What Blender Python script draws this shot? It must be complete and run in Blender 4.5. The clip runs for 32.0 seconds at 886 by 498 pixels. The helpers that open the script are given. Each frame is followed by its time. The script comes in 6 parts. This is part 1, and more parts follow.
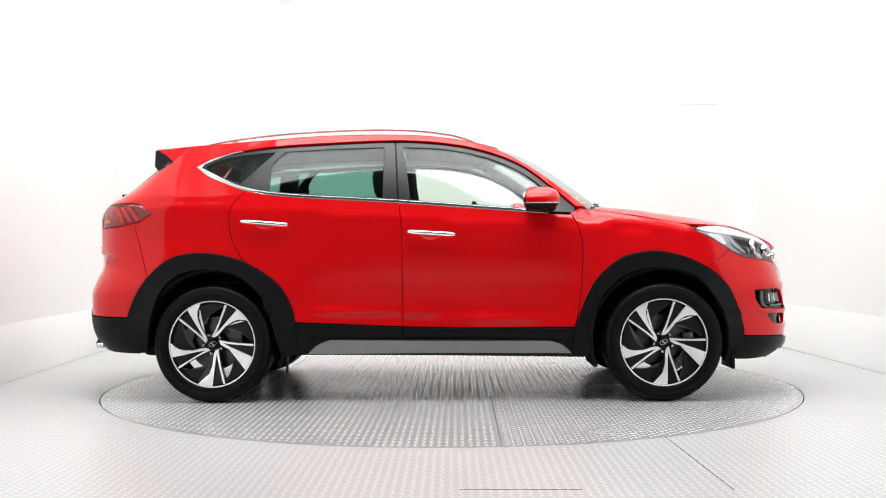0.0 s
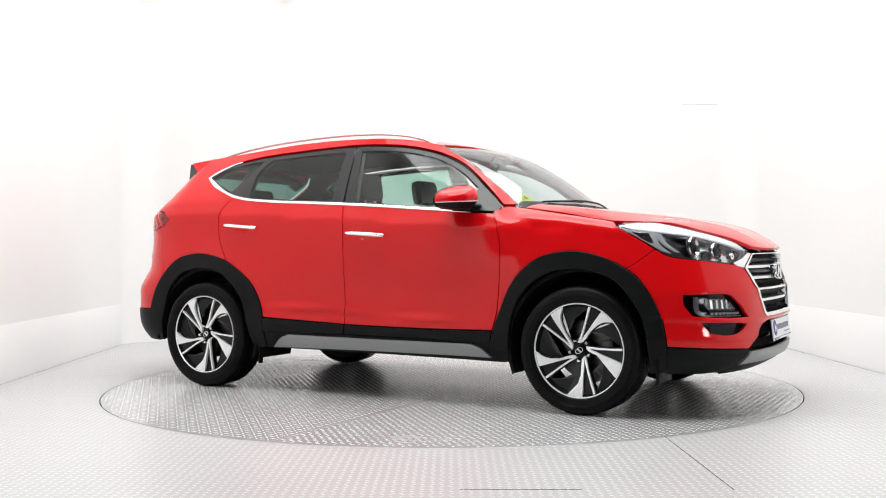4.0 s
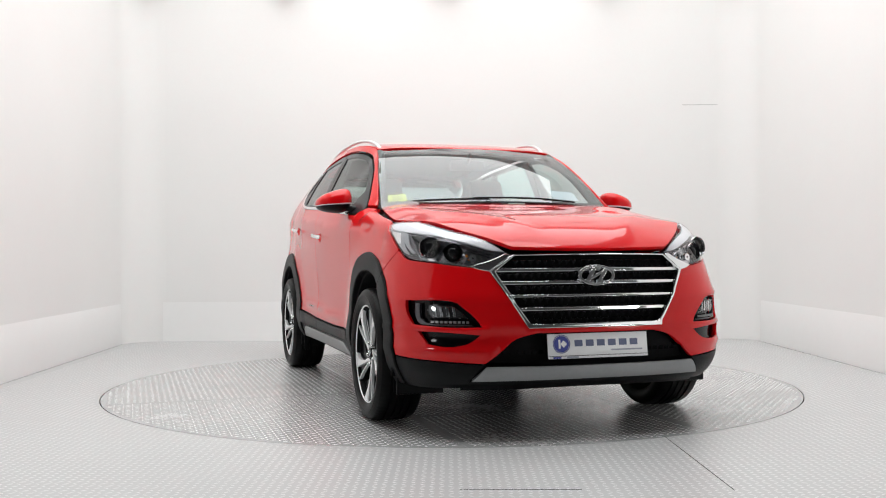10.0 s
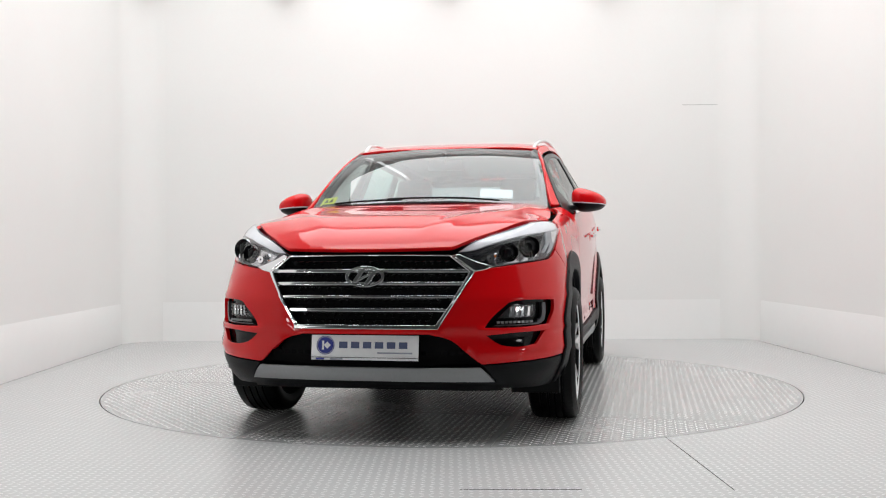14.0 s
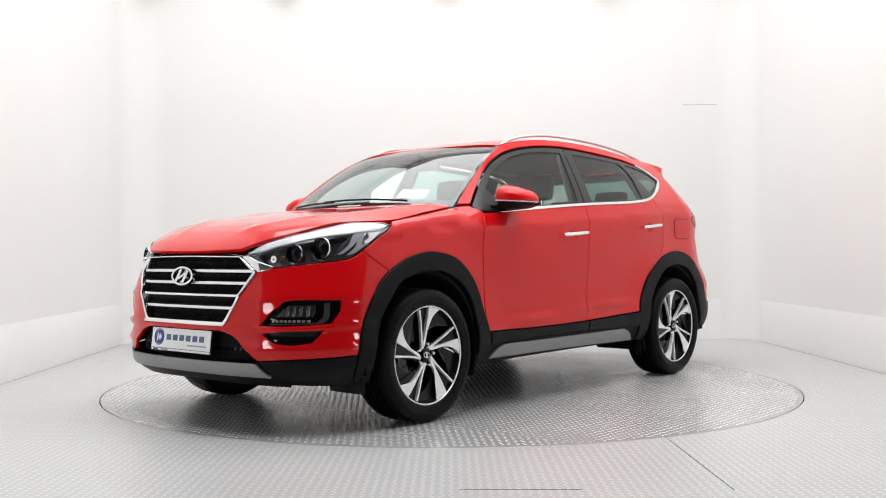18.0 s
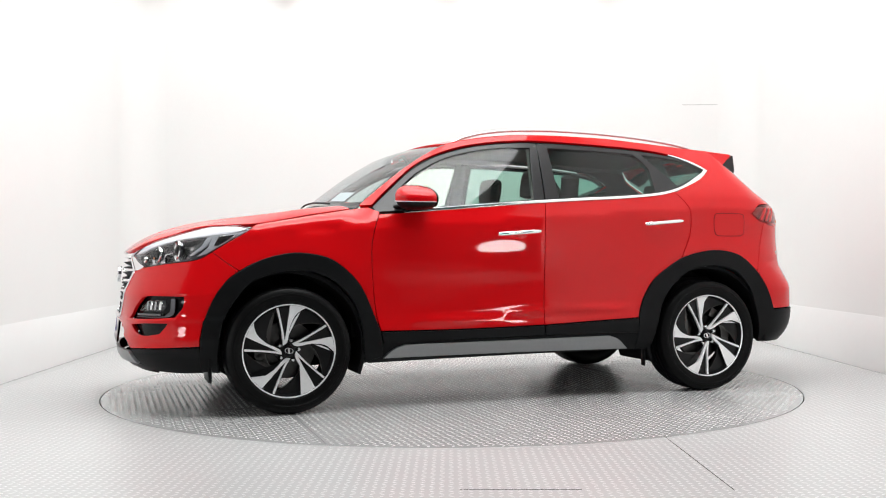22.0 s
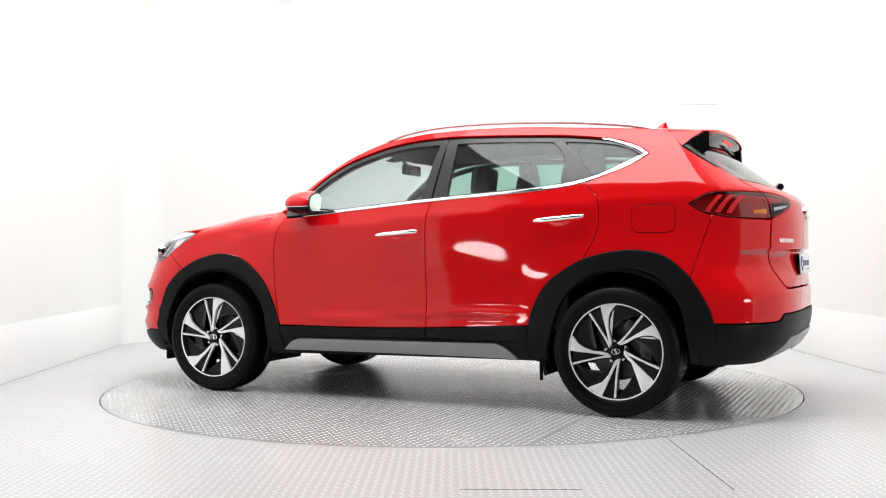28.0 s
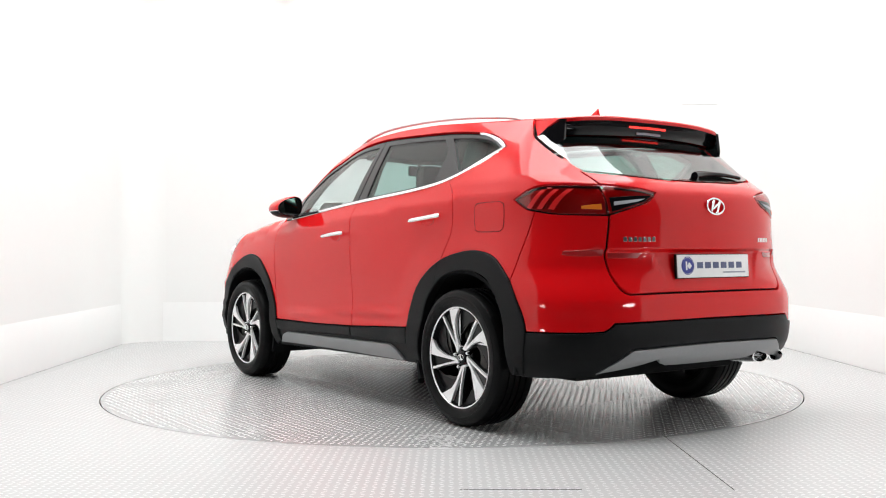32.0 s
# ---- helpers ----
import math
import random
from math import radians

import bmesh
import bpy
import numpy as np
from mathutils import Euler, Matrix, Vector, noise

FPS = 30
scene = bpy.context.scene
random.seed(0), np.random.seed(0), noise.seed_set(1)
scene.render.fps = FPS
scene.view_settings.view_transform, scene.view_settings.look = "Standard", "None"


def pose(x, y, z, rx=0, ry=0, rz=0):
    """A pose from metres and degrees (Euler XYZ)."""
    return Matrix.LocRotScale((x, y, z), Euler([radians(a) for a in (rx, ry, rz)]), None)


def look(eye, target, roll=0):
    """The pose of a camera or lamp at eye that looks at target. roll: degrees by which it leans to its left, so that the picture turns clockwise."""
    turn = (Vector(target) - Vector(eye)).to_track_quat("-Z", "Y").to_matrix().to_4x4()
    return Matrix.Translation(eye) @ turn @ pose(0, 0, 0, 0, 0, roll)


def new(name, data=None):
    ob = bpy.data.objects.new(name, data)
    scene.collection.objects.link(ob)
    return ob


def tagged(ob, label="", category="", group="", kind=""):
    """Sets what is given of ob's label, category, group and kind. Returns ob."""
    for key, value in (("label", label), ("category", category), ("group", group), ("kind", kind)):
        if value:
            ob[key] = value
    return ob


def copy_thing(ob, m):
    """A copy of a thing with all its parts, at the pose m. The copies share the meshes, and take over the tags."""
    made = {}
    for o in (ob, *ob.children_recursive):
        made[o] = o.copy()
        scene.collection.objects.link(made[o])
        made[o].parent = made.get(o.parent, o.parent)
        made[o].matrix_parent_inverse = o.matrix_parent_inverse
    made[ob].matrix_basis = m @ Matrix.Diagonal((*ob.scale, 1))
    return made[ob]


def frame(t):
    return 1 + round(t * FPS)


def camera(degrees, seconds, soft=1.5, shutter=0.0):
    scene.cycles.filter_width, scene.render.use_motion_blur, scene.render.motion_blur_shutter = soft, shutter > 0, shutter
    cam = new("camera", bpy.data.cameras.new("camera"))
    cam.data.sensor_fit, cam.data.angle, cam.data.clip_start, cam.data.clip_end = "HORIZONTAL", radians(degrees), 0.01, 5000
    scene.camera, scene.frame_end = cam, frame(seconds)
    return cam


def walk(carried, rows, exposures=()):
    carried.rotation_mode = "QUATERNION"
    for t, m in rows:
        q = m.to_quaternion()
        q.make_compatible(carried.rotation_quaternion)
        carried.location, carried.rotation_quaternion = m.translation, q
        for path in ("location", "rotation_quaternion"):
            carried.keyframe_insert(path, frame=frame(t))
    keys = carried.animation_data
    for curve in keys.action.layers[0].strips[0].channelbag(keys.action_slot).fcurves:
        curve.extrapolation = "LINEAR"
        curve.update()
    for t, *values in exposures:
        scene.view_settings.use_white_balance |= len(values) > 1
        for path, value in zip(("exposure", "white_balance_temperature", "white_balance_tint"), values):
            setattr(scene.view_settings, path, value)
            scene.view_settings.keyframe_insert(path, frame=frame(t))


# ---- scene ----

# ================= camera =================
EYE = (0.0, -6.65, 0.864)
AIM = (-0.0714, 3.35, 0.9357)
cam = camera(48.78, 32.0, soft=1.1)
STOPS = [(0, -0.80), (3, -0.82), (6, -0.96), (9, -1.18), (11, -1.26), (13, -1.28), (14.5, -1.26), (17, -1.17), (19, -1.07), (23, -0.94), (25, -0.88), (28, -0.82), (32, -0.80)]
walk(cam, [(0, look(EYE, AIM, -0.35)), (32, look(EYE, AIM, -0.35))], STOPS)


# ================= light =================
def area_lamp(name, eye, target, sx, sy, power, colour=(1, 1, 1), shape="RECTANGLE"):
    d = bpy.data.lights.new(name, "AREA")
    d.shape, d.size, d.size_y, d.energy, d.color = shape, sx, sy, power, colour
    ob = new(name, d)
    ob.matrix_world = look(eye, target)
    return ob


world = bpy.data.worlds.new("world")
scene.world = world
world.use_nodes = True
world.node_tree.nodes["Background"].inputs[0].default_value = (0.9, 0.95, 1.0, 1)
world.node_tree.nodes["Background"].inputs[1].default_value = 0.05

area_lamp("ceiling_softbox_light", (0, 0.85, 5.42), (0, 0.85, 0), 5.4, 4.0, 440, (0.97, 1.0, 1.0))
area_lamp("front_softbox_light", (0, -2.1, 5.42), (0, -2.1, 0), 4.6, 1.9, 410, (0.97, 1.0, 1.0))
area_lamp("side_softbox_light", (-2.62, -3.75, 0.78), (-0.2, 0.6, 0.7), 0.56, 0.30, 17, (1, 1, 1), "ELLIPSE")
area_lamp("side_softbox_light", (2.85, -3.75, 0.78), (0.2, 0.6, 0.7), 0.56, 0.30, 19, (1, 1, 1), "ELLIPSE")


# ================= materials =================
def material(name, colour, rough=0.5, metal=0.0, coat=0.0, noise_scale=0.0, vary=0.0, bump=0.0, emit=None, power=0.0,
             transmission=0.0, ior=1.45, rough_vary=0.0, coat_rough=0.03, alpha=1.0, fine=0.0, spec=0.5, coat_ior=1.5):
    m = bpy.data.materials.new(name)
    m.use_nodes = True
    nt = m.node_tree
    b = nt.nodes["Principled BSDF"]
    b.inputs["Base Color"].default_value = (*colour, 1)
    b.inputs["Roughness"].default_value = rough
    b.inputs["Metallic"].default_value = metal
    b.inputs["Coat Weight"].default_value = coat
    b.inputs["Coat Roughness"].default_value = coat_rough
    b.inputs["Transmission Weight"].default_value = transmission
    b.inputs["IOR"].default_value = ior
    b.inputs["Alpha"].default_value = alpha
    b.inputs["Specular IOR Level"].default_value = spec
    b.inputs["Coat IOR"].default_value = coat_ior
    if emit:
        b.inputs["Emission Color"].default_value = (*emit, 1)
        b.inputs["Emission Strength"].default_value = power
    if noise_scale:
        tc = nt.nodes.new("ShaderNodeTexCoord")
        n1 = nt.nodes.new("ShaderNodeTexNoise")
        n1.inputs["Scale"].default_value = noise_scale
        n1.inputs["Detail"].default_value = 5
        n2 = nt.nodes.new("ShaderNodeTexNoise")
        n2.inputs["Scale"].default_value = fine or noise_scale * 14
        n2.inputs["Detail"].default_value = 3
        mix = nt.nodes.new("ShaderNodeMath")
        mix.operation = "MULTIPLY_ADD"
        mix.inputs[1].default_value = 0.4
        nt.links.new(tc.outputs["Object"], n1.inputs["Vector"])
        nt.links.new(tc.outputs["Object"], n2.inputs["Vector"])
        nt.links.new(n2.outputs["Fac"], mix.inputs[0])
        nt.links.new(n1.outputs["Fac"], mix.inputs[2])
        if vary:
            ramp = nt.nodes.new("ShaderNodeMapRange")
            ramp.inputs[1].default_value, ramp.inputs[2].default_value = 0.45, 0.95
            ramp.inputs[3].default_value, ramp.inputs[4].default_value = 1 - vary, 1 + vary
            mul = nt.nodes.new("ShaderNodeMix")
            mul.data_type, mul.blend_type = "RGBA", "MULTIPLY"
            mul.inputs[0].default_value = 1
            mul.inputs[6].default_value = (*colour, 1)
            nt.links.new(mix.outputs[0], ramp.inputs[0])
            nt.links.new(ramp.outputs[0], mul.inputs[7])
            nt.links.new(mul.outputs[2], b.inputs["Base Color"])
        if rough_vary:
            r2 = nt.nodes.new("ShaderNodeMapRange")
            r2.inputs[1].default_value, r2.inputs[2].default_value = 0.45, 0.95
            r2.inputs[3].default_value, r2.inputs[4].default_value = max(0, rough - rough_vary), rough + rough_vary
            nt.links.new(mix.outputs[0], r2.inputs[0])
            nt.links.new(r2.outputs[0], b.inputs["Roughness"])
        if bump:
            bp = nt.nodes.new("ShaderNodeBump")
            bp.inputs["Strength"].default_value = 0.5
            bp.inputs["Distance"].default_value = bump
            nt.links.new(n2.outputs["Fac"], bp.inputs["Height"])
            nt.links.new(bp.outputs["Normal"], b.inputs["Normal"])
    return m


RED = material("red_car_paint", (0.65, 0.0034, 0.0062), rough=0.4, coat=1.0, coat_rough=0.035, noise_scale=900, vary=0.03, spec=0.03, coat_ior=1.38)
CLAD = material("textured_black_plastic", (0.006, 0.0063, 0.0068), rough=0.42, spec=0.13, noise_scale=30, vary=0.12, bump=0.0004, fine=900)
GLOSS = material("gloss_black", (0.005, 0.005, 0.006), rough=0.08, spec=0.22)
DARK = material("dark_liner", (0.006, 0.006, 0.0065), rough=0.85, spec=0.15, noise_scale=12, vary=0.3, bump=0.001)
CHROME = material("chrome", (0.86, 0.87, 0.88), rough=0.06, metal=1.0, noise_scale=20, rough_vary=0.03)
SATIN = material("satin_silver_paint", (0.27, 0.275, 0.28), rough=0.36, metal=0.5, noise_scale=60, vary=0.04, rough_vary=0.05)
ALLOY = material("machined_alloy", (0.90, 0.905, 0.91), rough=0.34, metal=0.40, noise_scale=40, vary=0.04, rough_vary=0.06)
RIMBLACK = material("gloss_black_rim", (0.005, 0.005, 0.0055), rough=0.3, spec=0.3)
RUBBER = material("tyre_rubber", (0.004, 0.004, 0.0042), rough=0.40, spec=0.12, noise_scale=16, vary=0.25, bump=0.0006)
STEEL = material("brake_steel", (0.07, 0.068, 0.066), rough=0.4, metal=1.0, noise_scale=25, vary=0.2, rough_vary=0.1)
FABRIC = material("dark_seat_leather", (0.022, 0.022, 0.024), rough=0.6, noise_scale=25, vary=0.25, bump=0.0008)
TRIMGREY = material("grey_headliner", (0.11, 0.11, 0.107), rough=0.9, noise_scale=40, vary=0.06, bump=0.0005)
DASH = material("black_dash_plastic", (0.02, 0.02, 0.021), rough=0.6, noise_scale=50, vary=0.2, bump=0.0005)


def glass(name, colour, rough=0.0, gloss=0.08):
    m = bpy.data.materials.new(name)
    m.use_nodes = True
    nt = m.node_tree
    nt.nodes.clear()
    out = nt.nodes.new("ShaderNodeOutputMaterial")
    tr = nt.nodes.new("ShaderNodeBsdfTransparent")
    tr.inputs[0].default_value = (*colour, 1)
    gl = nt.nodes.new("ShaderNodeBsdfGlossy")
    gl.inputs["Roughness"].default_value = rough
    lw = nt.nodes.new("ShaderNodeLayerWeight")
    lw.inputs[0].default_value = 0.5
    pw = nt.nodes.new("ShaderNodeMath")
    pw.operation = "POWER"
    pw.inputs[1].default_value = 4.5
    nt.links.new(lw.outputs["Facing"], pw.inputs[0])
    fr = nt.nodes.new("ShaderNodeMath")
    fr.operation = "MULTIPLY_ADD"
    fr.inputs[1].default_value, fr.inputs[2].default_value = 1 - gloss, gloss
    nt.links.new(pw.outputs[0], fr.inputs[0])
    mx = nt.nodes.new("ShaderNodeMixShader")
    nt.links.new(fr.outputs[0], mx.inputs[0])
    nt.links.new(tr.outputs[0], mx.inputs[1])
    nt.links.new(gl.outputs[0], mx.inputs[2])
    nt.links.new(mx.outputs[0], out.inputs[0])
    return m


CLEAR = glass("clear_lens", (0.96, 0.965, 0.97), gloss=0.045)
TINT = glass("green_tinted_glass", (0.85, 0.94, 0.88), gloss=0.045)
PRIVACY = glass("dark_privacy_glass", (0.37, 0.59, 0.52), gloss=0.04)
REARGLASS = glass("tinted_rear_window_glass", (0.34, 0.46, 0.44), gloss=0.16)
SCREEN = glass("windscreen_glass", (0.78, 0.86, 0.89), gloss=0.15)
REDLENS = glass("red_lens", (0.80, 0.09, 0.09))
WHITEPLATE = material("white_plate_plastic", (0.88, 0.88, 0.885), rough=0.3, noise_scale=40, vary=0.02)
NAVY = material("navy_print", (0.045, 0.06, 0.30), rough=0.4)
GREYPRINT = material("grey_print", (0.35, 0.36, 0.42), rough=0.5)
SLATE = material("slate_blue_print", (0.10, 0.12, 0.22), rough=0.4)
YELLOW = material("yellow_sticker", (0.70, 0.72, 0.05), rough=0.5)
OLIVE = material("dark_print", (0.06, 0.07, 0.02), rough=0.6)
AMBER = material("amber_lamp", (0.75, 0.19, 0.015), rough=0.25)
REDPLASTIC = material("dark_red_reflector", (0.36, 0.008, 0.010), rough=0.25, coat=0.8)
LEDRED = material("lit_brake_strip", (0.6, 0.02, 0.02), rough=0.4, emit=(1.0, 0.04, 0.03), power=3.0)
LEDWHITE = material("frosted_light_guide", (0.85, 0.86, 0.88), rough=0.25)
FOGGUIDE = material("unlit_grey_diode_lens", (0.22, 0.225, 0.23), rough=0.2, noise_scale=80, vary=0.25)
MIRRORGLASS = material("mirror_glass", (0.85, 0.87, 0.9), rough=0.02, metal=1.0)
LAMPGREY = material("silvered_lamp_shell", (0.42, 0.43, 0.46), rough=0.28, metal=0.0, noise_scale=30, vary=0.1)
LAMPCHROME = material("satin_chrome_lamp_strip", (0.84, 0.84, 0.88), rough=0.3, metal=0.0, noise_scale=30, vary=0.05)
RAILSILVER = material("satin_silver_rail", (0.72, 0.73, 0.74), rough=0.3, metal=0.6, noise_scale=40, vary=0.04)
STUD = material("black_grille_stud", (0.06, 0.06, 0.063), rough=0.25, metal=0.6, spec=0.6)
SMOKED = material("smoked_chrome_lamp_shell", (0.66, 0.66, 0.68), rough=0.22, metal=1.0, noise_scale=50, rough_vary=0.05)
BEZEL = material("smoked_lamp_bezel", (0.10, 0.10, 0.11), rough=0.22, metal=0.6, noise_scale=50, rough_vary=0.05)
BOWL = material("silvered_lamp_bowl", (0.5, 0.51, 0.53), rough=0.16, metal=0.85, noise_scale=60, rough_vary=0.06)
INNER = material("grey_pillar_lining", (0.03, 0.03, 0.0295), rough=0.85, noise_scale=40, vary=0.08)
PAPER = material("paper", (0.8, 0.81, 0.8), rough=0.8)
WALLPAINT = material("white_wall_paint", (0.80, 0.798, 0.787), rough=0.7, noise_scale=0.8, vary=0.015, bump=0.0006, fine=60)
# whiter than the wall: floor bounce on the skirting is put into its colour
BASEPAINT = material("bright_white_skirting_paint", (0.845, 0.845, 0.838), rough=0.6, noise_scale=0.9, vary=0.015)
CEILPAINT = material("ceiling_paint", (0.84, 0.84, 0.84), rough=0.8, noise_scale=1.0, vary=0.02)
DARKWALL = material("dark_rear_wall", (0.09, 0.09, 0.092), rough=0.8, noise_scale=1.5, vary=0.2)
# same metal for plates and bars; light caught by the bars is in their paler colour
PLATE = material("aluminium_tread_plate", (0.505, 0.505, 0.504), rough=0.24, metal=0.40, noise_scale=1.4, vary=0.04, rough_vary=0.05, fine=35, spec=0.25)
FLOORPLATE = material("pale_floor_plate", (0.535, 0.535, 0.534), rough=0.36, metal=0.25, noise_scale=1.4, vary=0.04, rough_vary=0.05, fine=35, spec=0.25)
FLOORBAR = material("pale_floor_tread_bar", (0.75, 0.75, 0.748), rough=0.34, metal=0.25, noise_scale=2.0, vary=0.05, rough_vary=0.05, fine=35, spec=0.25)
TREAD = material("aluminium_tread_bar", (0.76, 0.76, 0.757), rough=0.30, metal=0.20, noise_scale=2.0, vary=0.06, rough_vary=0.06, fine=35, spec=0.15)
SEAM = material("dark_floor_joint", (0.03, 0.03, 0.03), rough=0.9, noise_scale=9, vary=0.3)


# ================= mesh helpers =================
def link(name, verts, faces, mat, parent=None, label="", normals=None, smooth=True):
    me = bpy.data.meshes.new(name)
    me.from_pydata([tuple(map(float, v)) for v in verts], [], [tuple(map(int, f)) for f in faces])
    me.materials.append(mat)
    if smooth:
        me.polygons.foreach_set("use_smooth", [True] * len(me.polygons))
    me.update()
    if normals is not None:
        me.normals_split_custom_set_from_vertices([tuple(map(float, n)) for n in normals])
    ob = new(name, me)
    if parent is not None:
        ob.parent = parent
    if label:
        tagged(ob, label)
    return ob


def part(name, bm, mat, parent, label="", smooth_angle=40.0):
    me = bpy.data.meshes.new(name)
    bmesh.ops.recalc_face_normals(bm, faces=bm.faces[:])
    for f in bm.faces:
        f.smooth = True
    for e in bm.edges:
        if len(e.link_faces) == 2 and e.calc_face_angle(0) > radians(smooth_angle):
            e.smooth = False
    bm.to_mesh(me)
    bm.free()
    me.materials.append(mat)
    ob = new(name, me)
    if parent is not None:
        ob.parent = parent
    if label:
        tagged(ob, label)
    return ob


def spline(knots):
    """A monotone cubic through (position, value) pairs, for numbers and arrays."""
    k = sorted(knots)
    X = np.array([a for a, b in k], float)
    Y = np.array([b for a, b in k], float)
    h, d = np.diff(X), np.diff(Y) / np.diff(X)
    m = np.zeros(len(X))
    m[0], m[-1] = d[0], d[-1]
    for i in range(1, len(X) - 1):
        if d[i - 1] * d[i] > 0:
            w1, w2 = 2 * h[i] + h[i - 1], h[i] + 2 * h[i - 1]
            m[i] = (w1 + w2) / (w1 / d[i - 1] + w2 / d[i])

    def f(x):
        x = np.asarray(x, float)
        c = np.clip(x, X[0], X[-1])
        i = np.clip(np.searchsorted(X, c) - 1, 0, len(X) - 2)
        t = (c - X[i]) / h[i]
        return ((2 * t**3 - 3 * t**2 + 1) * Y[i] + (t**3 - 2 * t**2 + t) * h[i] * m[i]
                + (-2 * t**3 + 3 * t**2) * Y[i + 1] + (t**3 - t**2) * h[i] * m[i + 1])
    return f


def curve(points, step=0.02, closed=False):
    """A dense Catmull-Rom line through a few points, in any number of dimensions."""
    P = [np.array(p, float) for p in points]
    n = len(P)
    out = []
    for i in range(n if closed else n - 1):
        p1, p2 = P[i], P[(i + 1) % n]
        p0 = P[i - 1] if (closed or i > 0) else 2 * p1 - p2
        p3 = P[(i + 2) % n] if (closed or i + 2 < n) else 2 * p2 - p1
        k = max(1, int(np.linalg.norm(p2 - p1) / step))
        for j in range(k):
            t = j / k
            out.append(0.5 * (2 * p1 + (p2 - p0) * t + (2 * p0 - 5 * p1 + 4 * p2 - p3) * t * t + (3 * p1 - p0 - 3 * p2 + p3) * t**3))
    if not closed:
        out.append(P[-1])
    return out


def outline(*pieces, step=0.02):
    """A closed outline out of pieces that meet at corners; each piece is a list of points, drawn as a smooth line."""
    out = []
    for p in pieces:
        out += curve(p, step)[:-1] if len(p) > 1 else [np.array(p[0], float)]
    return out


def joined(*pieces, step=0.02):
    """Like outline, for pieces of which each one ends where the next begins, with the last point kept."""
    out = []
    for p in pieces:
        for q in curve(p, step):
            if not out or np.linalg.norm(out[-1] - q) > 1e-4:
                out.append(q)
    if np.linalg.norm(out[0] - out[-1]) < 1e-4:
        out.pop()
    return out


def area2(poly):
    P = np.array(poly)
    return 0.5 * np.sum(P[:, 0] * np.roll(P[:, 1], -1) - np.roll(P[:, 0], -1) * P[:, 1])


def shrink(poly, d):
    """The outline moved inwards by d."""
    P = np.array(poly)
    if area2(P) < 0:
        P = P[::-1]
    a, b = P - np.roll(P, 1, 0), np.roll(P, -1, 0) - P
    a /= np.linalg.norm(a, axis=1)[:, None] + 1e-12
    b /= np.linalg.norm(b, axis=1)[:, None] + 1e-12
    n = np.c_[-(a + b)[:, 1], (a + b)[:, 0]]
    ln = np.linalg.norm(n, axis=1)[:, None]
    n /= ln + 1e-12
    return P + n * d / np.clip(ln / 2, 0.5, 1)


from mathutils.geometry import delaunay_2d_cdt


def inside(poly, Q):
    P = np.array(poly)
    a, b = P, np.roll(P, -1, 0)
    r = np.zeros(len(Q), bool)
    for (x1, y1), (x2, y2) in zip(a, b):
        hit = ((y1 > Q[:, 1]) != (y2 > Q[:, 1])) & (Q[:, 0] < (x2 - x1) * (Q[:, 1] - y1) / (y2 - y1 + 1e-15) + x1)
        r ^= hit
    return r


def near_edge(poly, Q, d):
    P = np.array(poly)
    a, b = P, np.roll(P, -1, 0)
    best = np.full(len(Q), 9.0)
    for p, q in zip(a, b):
        v = q - p
        t = np.clip(((Q - p) @ v) / (v @ v + 1e-15), 0, 1)
        best = np.minimum(best, np.linalg.norm(Q - p - t[:, None] * v, axis=1))
    return best < d


